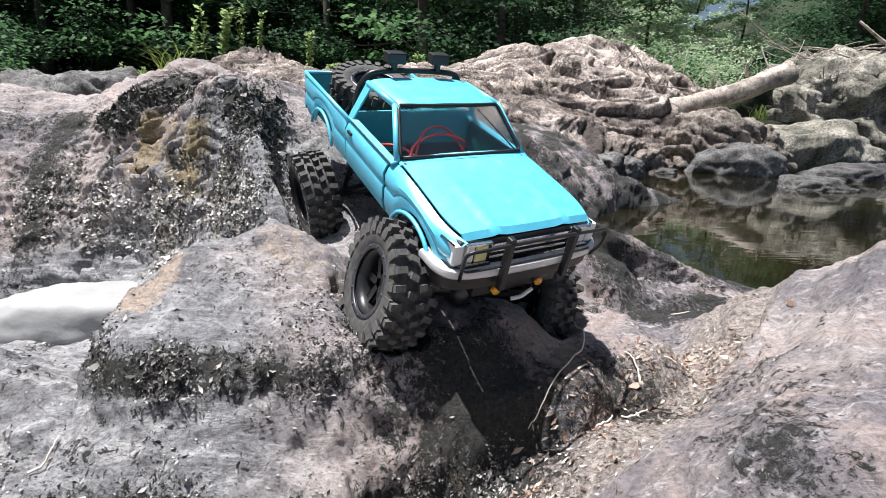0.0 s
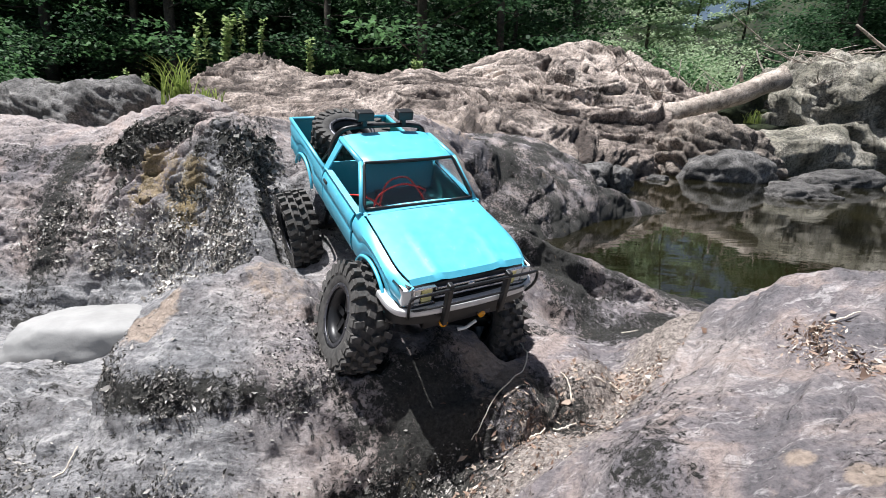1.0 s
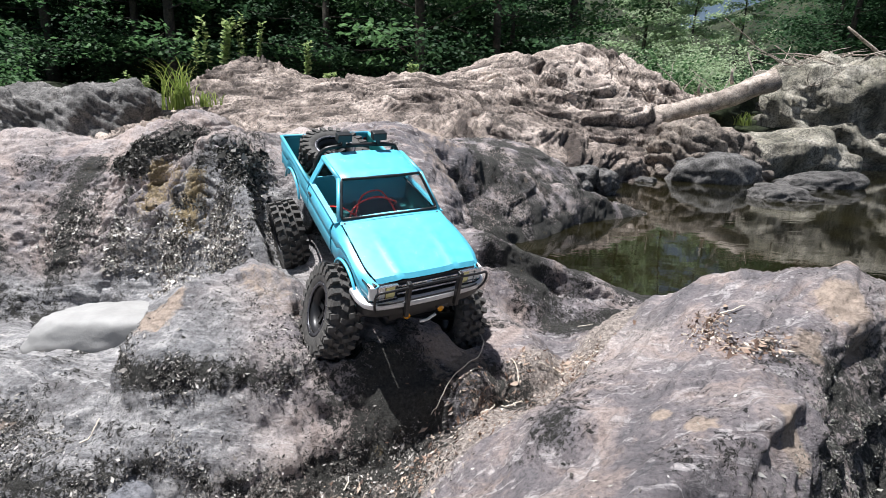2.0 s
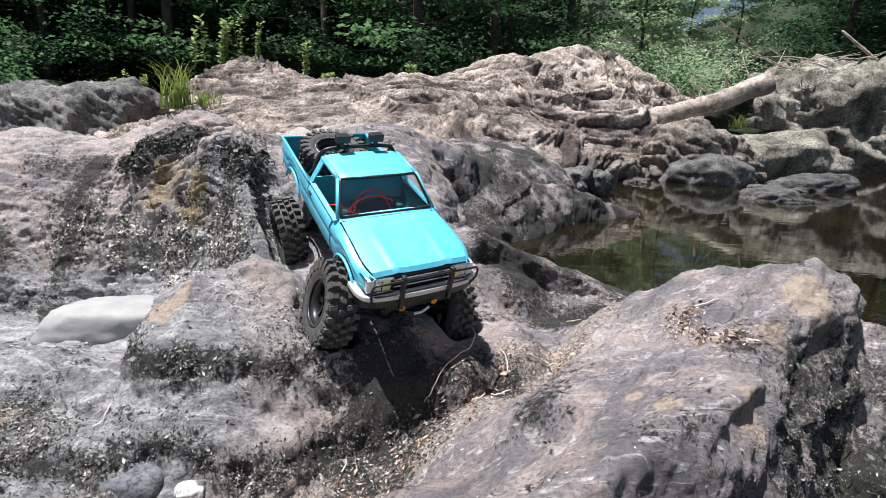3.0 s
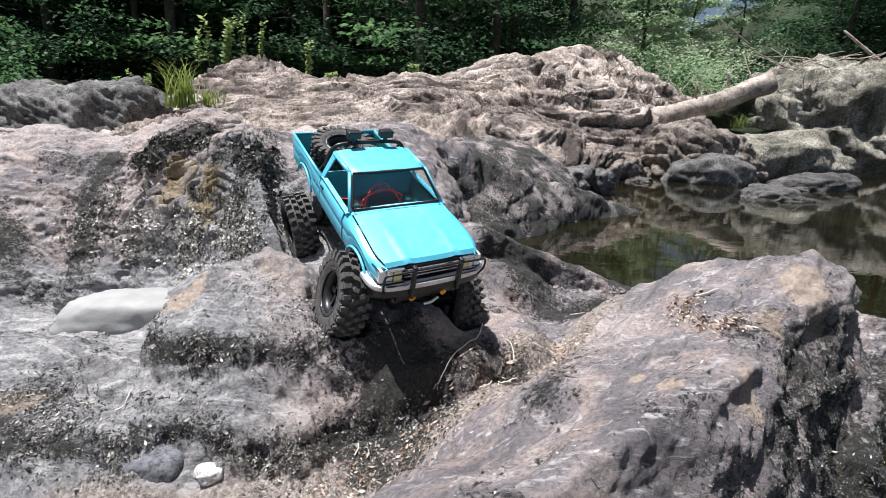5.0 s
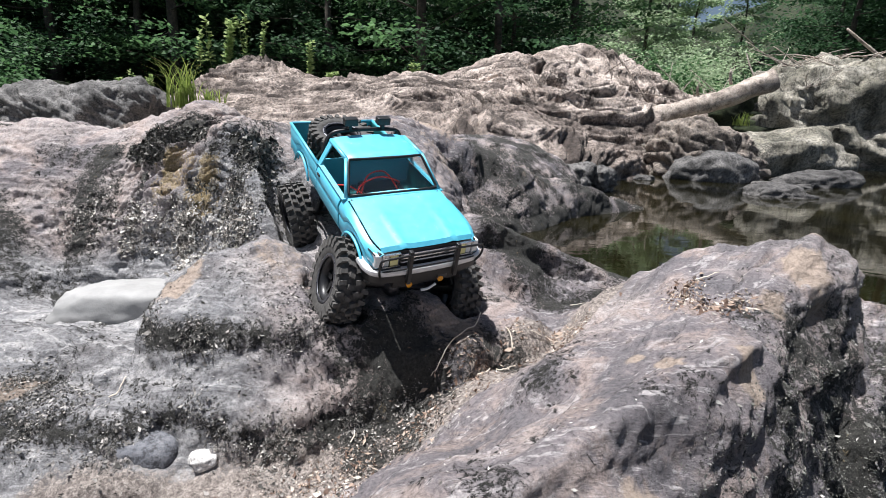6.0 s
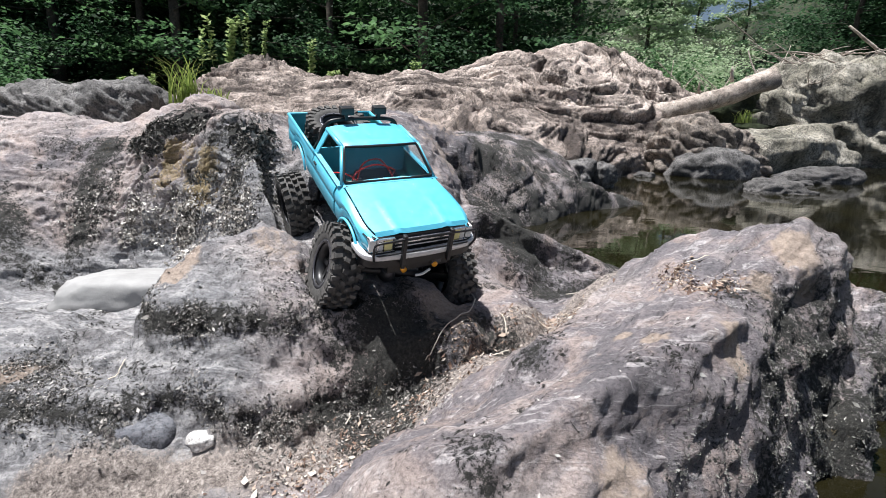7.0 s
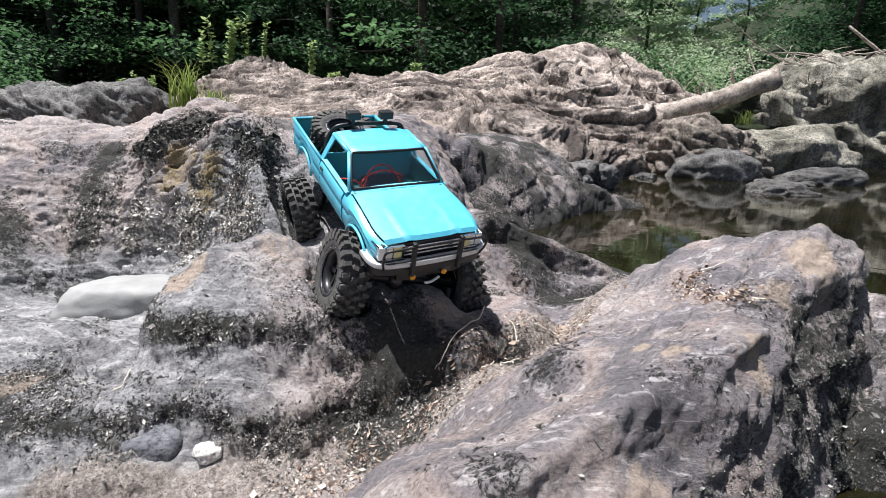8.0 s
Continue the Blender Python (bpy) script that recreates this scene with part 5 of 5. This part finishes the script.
# bull bar
bull = tube("bull_bar", BLACK, truck, curve_points([(0.073, -0.076, -0.046), (0.079, -0.080, -0.030), (0.080, -0.078, -0.014), (0.083, -0.060, -0.010), (0.0845, 0, -0.008), (0.083, 0.060, -0.010),
                                                      (0.080, 0.078, -0.014), (0.079, 0.080, -0.030), (0.073, 0.076, -0.046)], 5), 0.0017, 7, "black tubular bull bar")
tube("lower_rail", BLACK, bull, curve_points([(0.070, -0.076, -0.040), (0.0785, -0.055, -0.034), (0.080, 0, -0.033), (0.0785, 0.055, -0.034), (0.070, 0.076, -0.040)], 5), 0.0013, 6)
for sign in (-1, 1):
    boxes("post", BLACK, bull, [(0.077, 0.0845, sign * 0.0365 - 0.0028, sign * 0.0365 + 0.0028, -0.058, -0.004)], 0.001)
    bm = bmesh.new()
    bmesh.ops.create_cone(bm, segments=16, radius1=0.0042, radius2=0.0046, depth=0.006, cap_ends=True, matrix=pose(0.064, sign * 0.0255, -0.0745, 0, 90, 0))
    part("marker_lamp", bm, AMBER, truck, "round amber lamp under the bumper")
# underside
chassis = boxes("chassis", BLACK, truck, [(-0.37, 0.055, sg * 0.030 - 0.004, sg * 0.030 + 0.004, -0.082, -0.062) for sg in (-1, 1)] +
                [(-0.20, -0.09, -0.028, 0.028, -0.092, -0.066), (0.045, 0.062, -0.05, 0.05, -0.080, -0.058), (-0.06, 0.03, -0.025, 0.025, -0.074, -0.05)], 0.001, "black ladder chassis")
tube("winch_hook", WHITE, truck, curve_points([(0.068, -0.006, -0.0875), (0.070, 0.004, -0.0855), (0.069, 0.011, -0.0830), (0.069, 0.017, -0.0795)], 4), 0.0022, 6, "white tow hook")
boxes("winch_mount", STEEL, truck, [(0.056, 0.066, 0.020, 0.036, -0.074, -0.064)], 0.001, "small metal fairlead")
FRONT = ((0.0, -0.109, -0.097), (0.0, 0.096, -0.165))
REAR = ((-0.276, -0.102, -0.148), (-0.276, 0.096, -0.126))
for ends in (FRONT, REAR):
    a, b = Vector(ends[0]), Vector(ends[1])
    axle = tube("axle", BLACK, truck, [a, a.lerp(b, 0.5), b], 0.0075, 10, "black solid axle")
    bm = bmesh.new()
    c = a.lerp(b, 0.42)
    bmesh.ops.create_uvsphere(bm, u_segments=16, v_segments=10, radius=0.018, matrix=Matrix.Translation(c) @ Matrix.Diagonal((1.1, 0.8, 1, 1)))
    part("differential", bm, STEEL, axle)
    for t, sg in ((0.22, -1), (0.78, 1)):
        p = a.lerp(b, t)
        tube("link_rod", BLACK, truck, [p + Vector((0, 0, -0.004)), (-0.14 + 0.03 * (1 if ends is FRONT else -1), sg * 0.032, -0.082)], 0.0035, 7)
        top = Vector((p.x - (0.02 if ends is FRONT else -0.02), sg * 0.045, -0.045))
        shock = tube("shock_absorber", STEEL, truck, [p, top], 0.0042, 9)
        coil = [p.lerp(top, 0.25 + 0.7 * k / 60) + Vector((math.cos(k * 0.8), math.sin(k * 0.8), 0)) * 0.0068 for k in range(61)]
        tube("spring", BLACK, shock, coil, 0.0010, 5)
    tilt = math.degrees(math.atan2((b - a).z, (b - a).y))
    for p, sg in ((a, -1), (b, 1)):
        wheel(truck, Matrix.Translation(p) @ pose(0, 0, 0, tilt, 0, (-6 if ends is FRONT else 0)) @ pose(0, 0, 0, 0, 17 * sg, 0) @ Matrix.Diagonal((1.06, 0.84, 1.06, 1)), sg)
tube("drive_shaft", STEEL, truck, [(-0.02, 0.012, -0.105), (-0.13, 0.0, -0.085), (-0.26, 0.01, -0.12)], 0.004, 8)
# spare wheel in the bed is a loose thing of its own
spare_truck = new("spare_wheel")
wheel(spare_truck, Matrix.Identity(4), 1)
spare_truck.matrix_world = TRUCK @ pose(-0.297, -0.012, -0.010, 0, 9, 0) @ pose(0, 0, 0, 90, 0, 0)
tagged(spare_truck, "spare chunky tyre on a black rim lying in the truck bed", "wheel")

# ---------------------------------------------------------------- driftwood and plants
def wood_thing(name, points, radii, mat, label, category, group="", sides=10, wobble=0.2, stubs=()):
    thing = new(name)
    bm = bmesh.new()
    limb(bm, points, radii, sides, wobble)
    part("shaft", bm, mat, thing)
    for a, b, r in stubs:
        bm = bmesh.new()
        limb(bm, bent(a, b, 0.01, 3, random.Random(3)), [r, r * 0.9, r * 0.7, r * 0.4], 7, 0.2)
        part("stub", bm, mat, thing, "broken branch stub")
    return tagged(thing, label, category, group)


wood_thing("log", bent((1.95, 6.0, 0.44), (3.95, 6.40, 1.06), 0.03, 14, random.Random(2)), [0.06, 0.09, 0.10] + [0.105 + 0.002 * k for k in range(12)], DEADWOOD,
           "thick pale fallen log without bark, lying on the rocks", "log", "", 22, 0.4,
           [((2.62, 6.13, 0.60), (2.50, 6.02, 0.34), 0.018), ((3.4, 6.32, 1.0), (3.36, 6.3, 1.18), 0.022), ((3.0, 6.27, 0.85), (2.95, 6.2, 0.98), 0.02)])
STICKS = [
    (3.83, 7.62, 2.00, 4.24, 7.47, 1.65, 0.010), (4.20, 7.62, 1.72, 4.61, 7.40, 1.40, 0.011), (4.49, 7.42, 1.63, 5.04, 7.27, 1.30, 0.012),
    (4.02, 7.22, 1.50, 4.12, 7.02, 1.10, 0.016), (2.05, 6.42, 1.27, 2.42, 6.27, 0.74, 0.011), (2.40, 6.52, 1.26, 2.20, 6.37, 1.00, 0.008),
    (2.58, 6.62, 1.23, 2.85, 6.47, 0.95, 0.009), (2.78, 6.62, 1.26, 2.71, 6.47, 1.00, 0.008), (1.55, 6.02, 0.93, 2.52, 5.87, 0.80, 0.008),
    (3.73, 6.92, 1.27, 3.50, 6.72, 0.92, 0.010), (4.71, 7.42, 1.61, 4.48, 7.20, 1.30, 0.009), (6.00, 8.22, 1.57, 6.25, 8.00, 1.36, 0.016),
    (6.15, 8.02, 1.40, 5.60, 7.80, 1.30, 0.012),
]
for k, (x0, y0, z0, x1, y1, z1, r) in enumerate(STICKS):
    wood_thing("stick", bent((x0, y0, z0), (x1, y1, z1), 0.02, 5, random.Random(k)), [r * (0.5 + 0.06 * j) for j in range(6)], DEADWOOD,
               "thin bleached driftwood stick on the rocks", "stick", "driftwood sticks", 6, 0.1)
wood_thing("branch", bent((6.61, 9.02, 2.21), (7.75, 8.80, 1.42), 0.04, 8, random.Random(9)), [0.020 + 0.002 * j for j in range(9)], DEADWOOD,
           "long bare whitish branch standing out of the driftwood", "branch", "", 8, 0.15)
rng = random.Random(21)
for k in range(46):
    cx, cy, cz = (rng.uniform(3.1, 4.9), rng.uniform(6.75, 7.4), 0) if k < 30 else (rng.uniform(1.9, 2.9), rng.uniform(6.1, 6.8), 0)
    base = top_of(FAR, cx, cy, 0.03) if k >= 30 else 0.85 + 0.12 * (cx - 3.1)
    a, el, ln = rng.uniform(0, 2 * math.pi), rng.uniform(-0.1, 0.9), rng.uniform(0.2, 0.55)
    p = Vector((cx, cy, base + 0.01))
    q = p + Vector((math.cos(a) * math.cos(el), math.sin(a) * math.cos(el), math.sin(el))) * ln
    r = rng.uniform(0.004, 0.010)
    wood_thing("stick", bent(p, q, 0.03, 4, rng), [r * (1 - 0.15 * j) for j in range(5)], DEADWOOD, "thin bleached driftwood stick on the rocks", "stick", "driftwood sticks", 5, 0.1)
# driftwood caught on top of the big boulder
big = np.array([(BIG_ROCK.matrix_world @ q.co)[:] for q in BIG_ROCK.data.vertices])
for k in range(26):
    cx, cy = rng.uniform(4.55, 5.9), rng.uniform(7.0, 7.7)
    near = np.hypot(big[:, 0] - cx, big[:, 1] - cy) < 0.08
    if not near.any():
        continue
    a, el, ln = rng.choice((0.4, 2.6)) + rng.uniform(-0.7, 0.7), rng.uniform(0.02, 0.45), rng.uniform(0.25, 0.7)
    p = Vector((cx, cy, float(big[near, 2].max()) - 0.005))
    q = p + Vector((math.cos(a) * math.cos(el), math.sin(a) * math.cos(el), math.sin(el))) * ln
    r = rng.uniform(0.006, 0.014)
    wood_thing("stick", bent(p, q, 0.03, 4, rng), [r * (1 - 0.15 * j) for j in range(5)], DEADWOOD, "thin bleached driftwood stick on the rocks", "stick", "driftwood sticks", 5, 0.1)
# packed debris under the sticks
boulder("debris", (3.95, 7.35, 0.55), (0.8, 0.35, 0.40), -5, SHADED_SOIL, "dark heap of packed driftwood, bark and soil", 31, 0.25, 0.3, 5, "debris", "", 2.2, 0.08)


def weed(seed, height, spread, stems, mat, leaf):
    rng, nrng = random.Random(seed), np.random.default_rng(seed)
    thing = new("weed")
    verts, faces, count = [], [], 0
    for k in range(stems):
        h = height * rng.uniform(0.55, 1.0)
        foot = Vector((rng.gauss(0, spread), rng.gauss(0, spread * 0.5), -0.04))
        pts = bent(foot, foot + Vector((rng.gauss(0, 0.1) * h, rng.gauss(0, 0.1) * h, h)), 0.03 * h, 9, rng)
        bm = bmesh.new()
        limb(bm, pts, [0.004 * (1 - 0.07 * j) for j in range(10)], 5)
        part("stem", bm, mat, thing)
        v, f = leaf_cloud([pts[0].lerp(pts[-1], 0.15 + 0.85 * j / 13) for j in range(14)], (0.006, 0.006, 0.012), 4, leaf * rng.uniform(0.8, 1.2), nrng, -0.25)
        verts.append(v)
        faces.append(f + count)
        count += len(v)
    mesh_object("foliage", np.concatenate(verts), np.concatenate(faces), mat, thing, False)
    return thing


def far_z(x, y):
    return top_of(FAR, x, y, 0.03)


for k, (x, y, h, sp, n, lf) in enumerate(((-3.04, 6.85, 0.80, 0.20, 8, 0.065), (-2.57, 6.85, 0.48, 0.03, 2, 0.045), (-1.88, 6.62, 0.52, 0.01, 3, 0.05), (-4.77, 7.3, 0.34, 0.05, 3, 0.07),
                                           (-4.36, 7.3, 0.28, 0.03, 2, 0.06), (-0.5, 6.32, 0.25, 0.03, 2, 0.05), (-3.3, 5.3, 0.16, 0.03, 3, 0.05), (-1.5, 6.4, 0.14, 0.06, 3, 0.04))):
    w = weed(40 + k, h, sp, n, LEAF_PALE, lf)
    w.matrix_world = pose(x, y, max(far_z(x, y), 0.66 if x < -4 else 0))
    tagged(w, "leafy pale green weed growing out of a rock cleft", "weed", "weeds on the outcrop")


def blades(name, count, height, spread, place, label, seed):
    nrng = np.random.default_rng(seed)
    n = count
    foot = nrng.normal(size=(n, 2)) * spread
    a, h = nrng.uniform(0, 2 * np.pi, n), height * nrng.uniform(0.45, 1.1, n)
    lean = nrng.uniform(0.15, 0.75, n) * h
    out = np.stack([np.cos(a), np.sin(a)], -1)
    side = np.stack([-out[:, 1], out[:, 0]], -1) * 0.006
    rows = []
    for t, w in ((0.0, 1.0), (0.35, 0.9), (0.7, 0.6), (1.0, 0.05)):
        c = foot + out * (lean * t ** 2)[:, None]
        z = h * (t - 0.28 * t ** 3)
        rows += [np.c_[c - side * w, z], np.c_[c + side * w, z]]
    v = np.stack(rows, 1).reshape(-1, 3)
    f = np.concatenate([np.stack([np.arange(n) * 8 + k, np.arange(n) * 8 + k + 1, np.arange(n) * 8 + k + 3, np.arange(n) * 8 + k + 2], -1) for k in (0, 2, 4)])
    ob = mesh_object(name, v, f, GRASS, None, False)
    ob.matrix_world = pose(*place)
    return tagged(ob, label, "grass", kind="stuff")


blades("grass_tuft", 90, 0.56, 0.06, (-2.5, 4.65, far_z(-2.5, 4.65) - 0.02), "yellow-green tuft of long grass in a rock cleft", 3)
blades("grass_tuft", 40, 0.20, 0.06, (-2.2, 4.6, far_z(-2.2, 4.6) - 0.01), "small tuft of dry grass in a rock cleft", 4)
blades("grass_tuft", 40, 0.22, 0.05, (3.55, 6.2, 0.52), "yellow-green grass beside the fallen log", 5)


# ---------------------------------------------------------------- litter
NORMALS = np.cross(np.gradient(NEAR, axis=1), np.gradient(NEAR, axis=0))
NORMALS /= np.linalg.norm(NORMALS, axis=-1)[..., None]
CELLS = np.linalg.norm(np.cross(np.gradient(NEAR, axis=1), np.gradient(NEAR, axis=0)), axis=-1)


def flakes(name, at, size, mat, label, category, seed, lift=0.35, long=1.0, curl=0.4):
    """Small loose flakes lying on the bedrock, tilted at random, each a bent four-sided chip."""
    nrng = np.random.default_rng(seed)
    n = len(at[0])
    spot = NEAR[at]
    nrm = NORMALS[at]
    slide = nrng.normal(size=(n, 3)) * 0.0022
    spot = spot + slide - nrm * np.sum(slide * nrm, -1)[:, None]
    nrm = nrm + nrng.normal(size=(n, 3)) * curl
    nrm /= np.linalg.norm(nrm, axis=1)[:, None]
    d = np.cross(nrm, nrng.normal(size=(n, 3)))
    d /= np.linalg.norm(d, axis=1)[:, None]
    s = np.cross(nrm, d)
    sz = size * np.exp(nrng.normal(0, 0.4, n))[:, None]
    c = spot + nrm * sz * lift
    bend = nrm * sz * 0.25
    v = np.stack([c - d * sz * long, c + s * sz * 0.6 - bend, c + d * sz * long, c - s * sz * 0.6 - bend, c - nrm * sz * 0.3], 1).reshape(-1, 3)
    i = np.arange(n)[:, None] * 5
    f = np.concatenate([i + np.array(t) for t in ((0, 1, 3), (1, 2, 3), (0, 4, 1), (1, 4, 2), (2, 4, 3), (3, 4, 0))])
    return tagged(mesh_object(name, v, f, mat, None, False), label, category, kind="stuff")


nr = np.random.default_rng(77)
PALE_FLAKES = flakes_material("pale_litter", [(0.0, (0.05, 0.045, 0.04)), (0.35, (0.16, 0.14, 0.12)), (0.6, (0.42, 0.39, 0.35)), (1.0, (0.72, 0.69, 0.64))])
DARK_FLAKES = flakes_material("dark_crust", [(0.0, (0.018, 0.018, 0.015)), (0.5, (0.07, 0.068, 0.058)), (0.9, (0.16, 0.155, 0.14)), (1.0, (0.36, 0.34, 0.31))], 0.9)
BROWN_FLAKES = flakes_material("brown_litter", [(0.0, (0.06, 0.035, 0.025)), (0.4, (0.22, 0.14, 0.10)), (0.75, (0.42, 0.33, 0.26)), (1.0, (0.68, 0.62, 0.54))])
CRUMBS = flakes_material("crust_crumbs", [(0.0, (0.03, 0.028, 0.025)), (0.5, (0.10, 0.095, 0.085)), (0.8, (0.28, 0.26, 0.24)), (1.0, (0.55, 0.52, 0.48))], 0.9)
GREEN_CRUST = flakes_material("grey_green_moss", [(0.0, (0.05, 0.05, 0.044)), (0.6, (0.15, 0.15, 0.13)), (1.0, (0.34, 0.33, 0.30))], 0.9)


def scatter(n, inside):
    """Random places on the near bedrock, each with the chance that inside() gives."""
    rows = (NEAR[:, 0, 1] > 0.25) & (NEAR[:, 0, 1] < 1.4)
    w = inside(NEAR[rows][..., 0], NEAR[rows][..., 1], NEAR[rows][..., 2]) * CELLS[rows] * (np.abs(NEAR[rows][..., 0]) < 1.3)
    c = np.cumsum(w.ravel())
    k = np.searchsorted(c, nr.uniform(0, c[-1], n))
    i, j = np.unravel_index(np.minimum(k, len(c) - 1), w.shape)
    return i + int(np.argmax(rows)), j


at = scatter(9000, lambda x, y, z: np.exp(-((x + 0.60) / 0.15) ** 2) * ramp(z, 0.10, 0.14) * (1 - ramp(z, 0.19, 0.26)) * ramp(y, 0.90, 0.94) * (0.12 + 0.88 * patchy(x, y, 14, 401)))
flakes("leaf_litter", at, 0.0024, PALE_FLAKES, "bleached dry leaf flakes gathered in the rock bowl", "litter", 1, 0.5, 1.2, 0.7)
at = scatter(3000, lambda x, y, z: np.exp(-((x + 0.41) / 0.035) ** 2) * ramp(z, 0.15, 0.2) * (1 - ramp(z, 0.26, 0.32)) * ramp(y, 0.86, 0.9) * (0.12 + 0.88 * patchy(x, y, 16, 407)))
flakes("leaf_litter", at, 0.0022, PALE_FLAKES, "bleached dry leaf flakes caught on the spur beside the bowl", "litter", 12, 0.5, 1.2, 0.7)
at = scatter(9000, lambda x, y, z: ramp(z, 0.25, 0.31) * (1 - ramp(z, 0.375, 0.40)) * ramp(y, 0.95, 1.0) * (1 - ramp(y, 1.24, 1.30)) * ramp(x, -1.0, -0.92) * (1 - ramp(x, -0.40, -0.34)) * ramp(fbm3(np.stack([x, y, z], -1) * 9, 3, 402), 0.05, 0.6) ** 1.5)
flakes("moss_crust", at, 0.0028, DARK_FLAKES, "black dried moss hanging on the wall of the bowl", "moss", 2, 0.7, 1.2, 1.0)
at = scatter(18000, lambda x, y, z: front_moss(x, y, z) * ramp(x, -0.8, -0.7) * (0.12 + 0.88 * patchy(x, y, 13, 403, -0.1, 0.5)))
flakes("moss_crust", at, 0.0014, CRUMBS, "dark crumbly moss crust on the front of the rock", "moss", 3, 0.5, 1.3, 0.8)
at = scatter(30000, lambda x, y, z: ramp(x - 0.66 * y, -0.02, 0.03) * (1 - ramp(z, 0.175 + 0.25 * (y - 0.35), 0.22 + 0.25 * (y - 0.35))) * (z > 0.03) * ramp(y, 0.24, 0.30) * (1 - ramp(y, 0.70, 0.85)) * (0.25 + 0.75 * patchy(x, y, 12, 404, -0.2, 0.3)))
flakes("moss_crust", at, 0.0008, GREEN_CRUST, "grey-green matted moss on the steep side of the boulder", "moss", 4, 0.5, 1.3, 0.9)
at = scatter(2600, lambda x, y, z: np.exp(-((x + 0.37) / 0.06) ** 2 - ((y - 0.97) / 0.06) ** 2) * (0.15 + 0.85 * patchy(x, y, 18, 411)))
flakes("leaf_litter", at, 0.0024, DARK_FLAKES, "dark dry leaf bits on the spur beside the bowl", "litter", 11)
at = scatter(1500, lambda x, y, z: np.exp(-((to_line(x, y, [(-0.12, 0.50), (0.05, 0.60), (0.14, 0.68), (0.23, 0.745)]) / 0.035) ** 2)) * (0.2 + 0.8 * patchy(x, y, 16, 405)))
flakes("leaf_litter", at, 0.0018, BROWN_FLAKES, "brown leaf bits and wood chips in the gully", "litter", 5, 0.5, 1.7)
at = scatter(420, lambda x, y, z: np.exp(-((x + 0.13) / 0.055) ** 2 - ((y - 0.475) / 0.03) ** 2))
flakes("gravel", at, 0.0019, BROWN_FLAKES, "small tan gravel lying in the gully", "gravel", 6, 0.5, 1.0)
at = scatter(9000, lambda x, y, z: (0.10 + 0.9 * patchy(x, y, 8, 406, 0.1, 0.6)) * (y < 1.15) * (np.hypot(x + 0.1, y - 0.8) > 0.1))
flakes("rock_chips", at, 0.0010, PALE_FLAKES, "tiny pale leaf bits and grit strewn over the rock", "litter", 7, 0.4, 1.5)
at = scatter(900, lambda x, y, z: np.exp(-((to_line(x, y, [(0.331, 0.614), (0.319, 0.558), (0.322, 0.526), (0.355, 0.533)]) / 0.014) ** 2)))
flakes("leaf_litter", at, 0.0016, BROWN_FLAKES, "dry leaf bits caught in the boulder's dent", "litter", 8, 0.6, 1.6, 0.8)


def lying(points, lift):
    """Points laid on the bedrock, along a smooth line."""
    out = []
    for p in curve_points([(x, y, 0) for x, y in points], 7):
        out.append((p.x, p.y, top_of(NEAR, p.x, p.y, 0.004) + lift))
    return out


def twig(points, r, mat, label, lift=0.002):
    pts = lying(points, lift)
    k = len(pts)
    return wood_thing("twig", pts, [r * (1 - 0.5 * j / k) for j in range(k)], mat, label, "twig", "loose twigs", 6, 0.25)


PALEWOOD = plain("pale_root", (0.62, 0.55, 0.46), 0.6, 0, 0.2, 200)
twig([(0.067, 0.795), (0.078, 0.76), (0.072, 0.715), (0.052, 0.68), (0.025, 0.65), (0.003, 0.633)], 0.0012, PALEWOOD, "long thin pale curved root lying down the rock", 0.004)
for k, (x, y, a, ln) in enumerate(((0.125, 0.68, 1.9, 0.03), (0.155, 0.70, 0.4, 0.02), (0.10, 0.655, 0.3, 0.03), (0.07, 0.64, 0.6, 0.025),
                                   (0.18, 0.71, 0.5, 0.025), (-0.10, 0.56, 1.5, 0.02), (0.34, 0.60, 0.1, 0.03), (0.28, 0.95, 0.1, 0.03), (-0.42, 0.56, 1.4, 0.03))):
    twig([(x, y), (x + math.cos(a) * ln / 2 + 0.003, y + math.sin(a) * ln / 2), (x + math.cos(a) * ln, y + math.sin(a) * ln)], 0.0012, PALEWOOD, "small broken pale twig among the litter", 0.0025)

# leaves afloat on the pool
FLOAT = flakes_material("floating_leaf", [(0.0, (0.45, 0.20, 0.06)), (0.5, (0.60, 0.52, 0.30)), (1.0, (0.80, 0.78, 0.70))], 0.5)
for k in range(26):
    x, y = nr.uniform(0.56, 0.80), nr.uniform(0.50, 0.74)
    if x < 0.53 + 0.3 * (y - 0.5):
        continue
    a = nr.uniform(0, 2 * np.pi)
    c, s, ln, w = math.cos(a), math.sin(a), nr.uniform(0.003, 0.008), nr.uniform(0.0012, 0.0025)
    v = [(x - c * ln, y - s * ln, 0.0325), (x - s * w, y + c * w, 0.0345), (x + c * ln, y + s * ln, 0.0325), (x + s * w, y - c * w, 0.0345), (x, y, 0.0305)]
    leaf = mesh_object("fallen_leaf", v, [(0, 1, 3), (1, 2, 3), (0, 4, 1), (1, 4, 2), (2, 4, 3), (3, 4, 0)], FLOAT, None, False)
    tagged(leaf, "small dry yellow leaf floating on the pool", "leaf", "floating leaves")
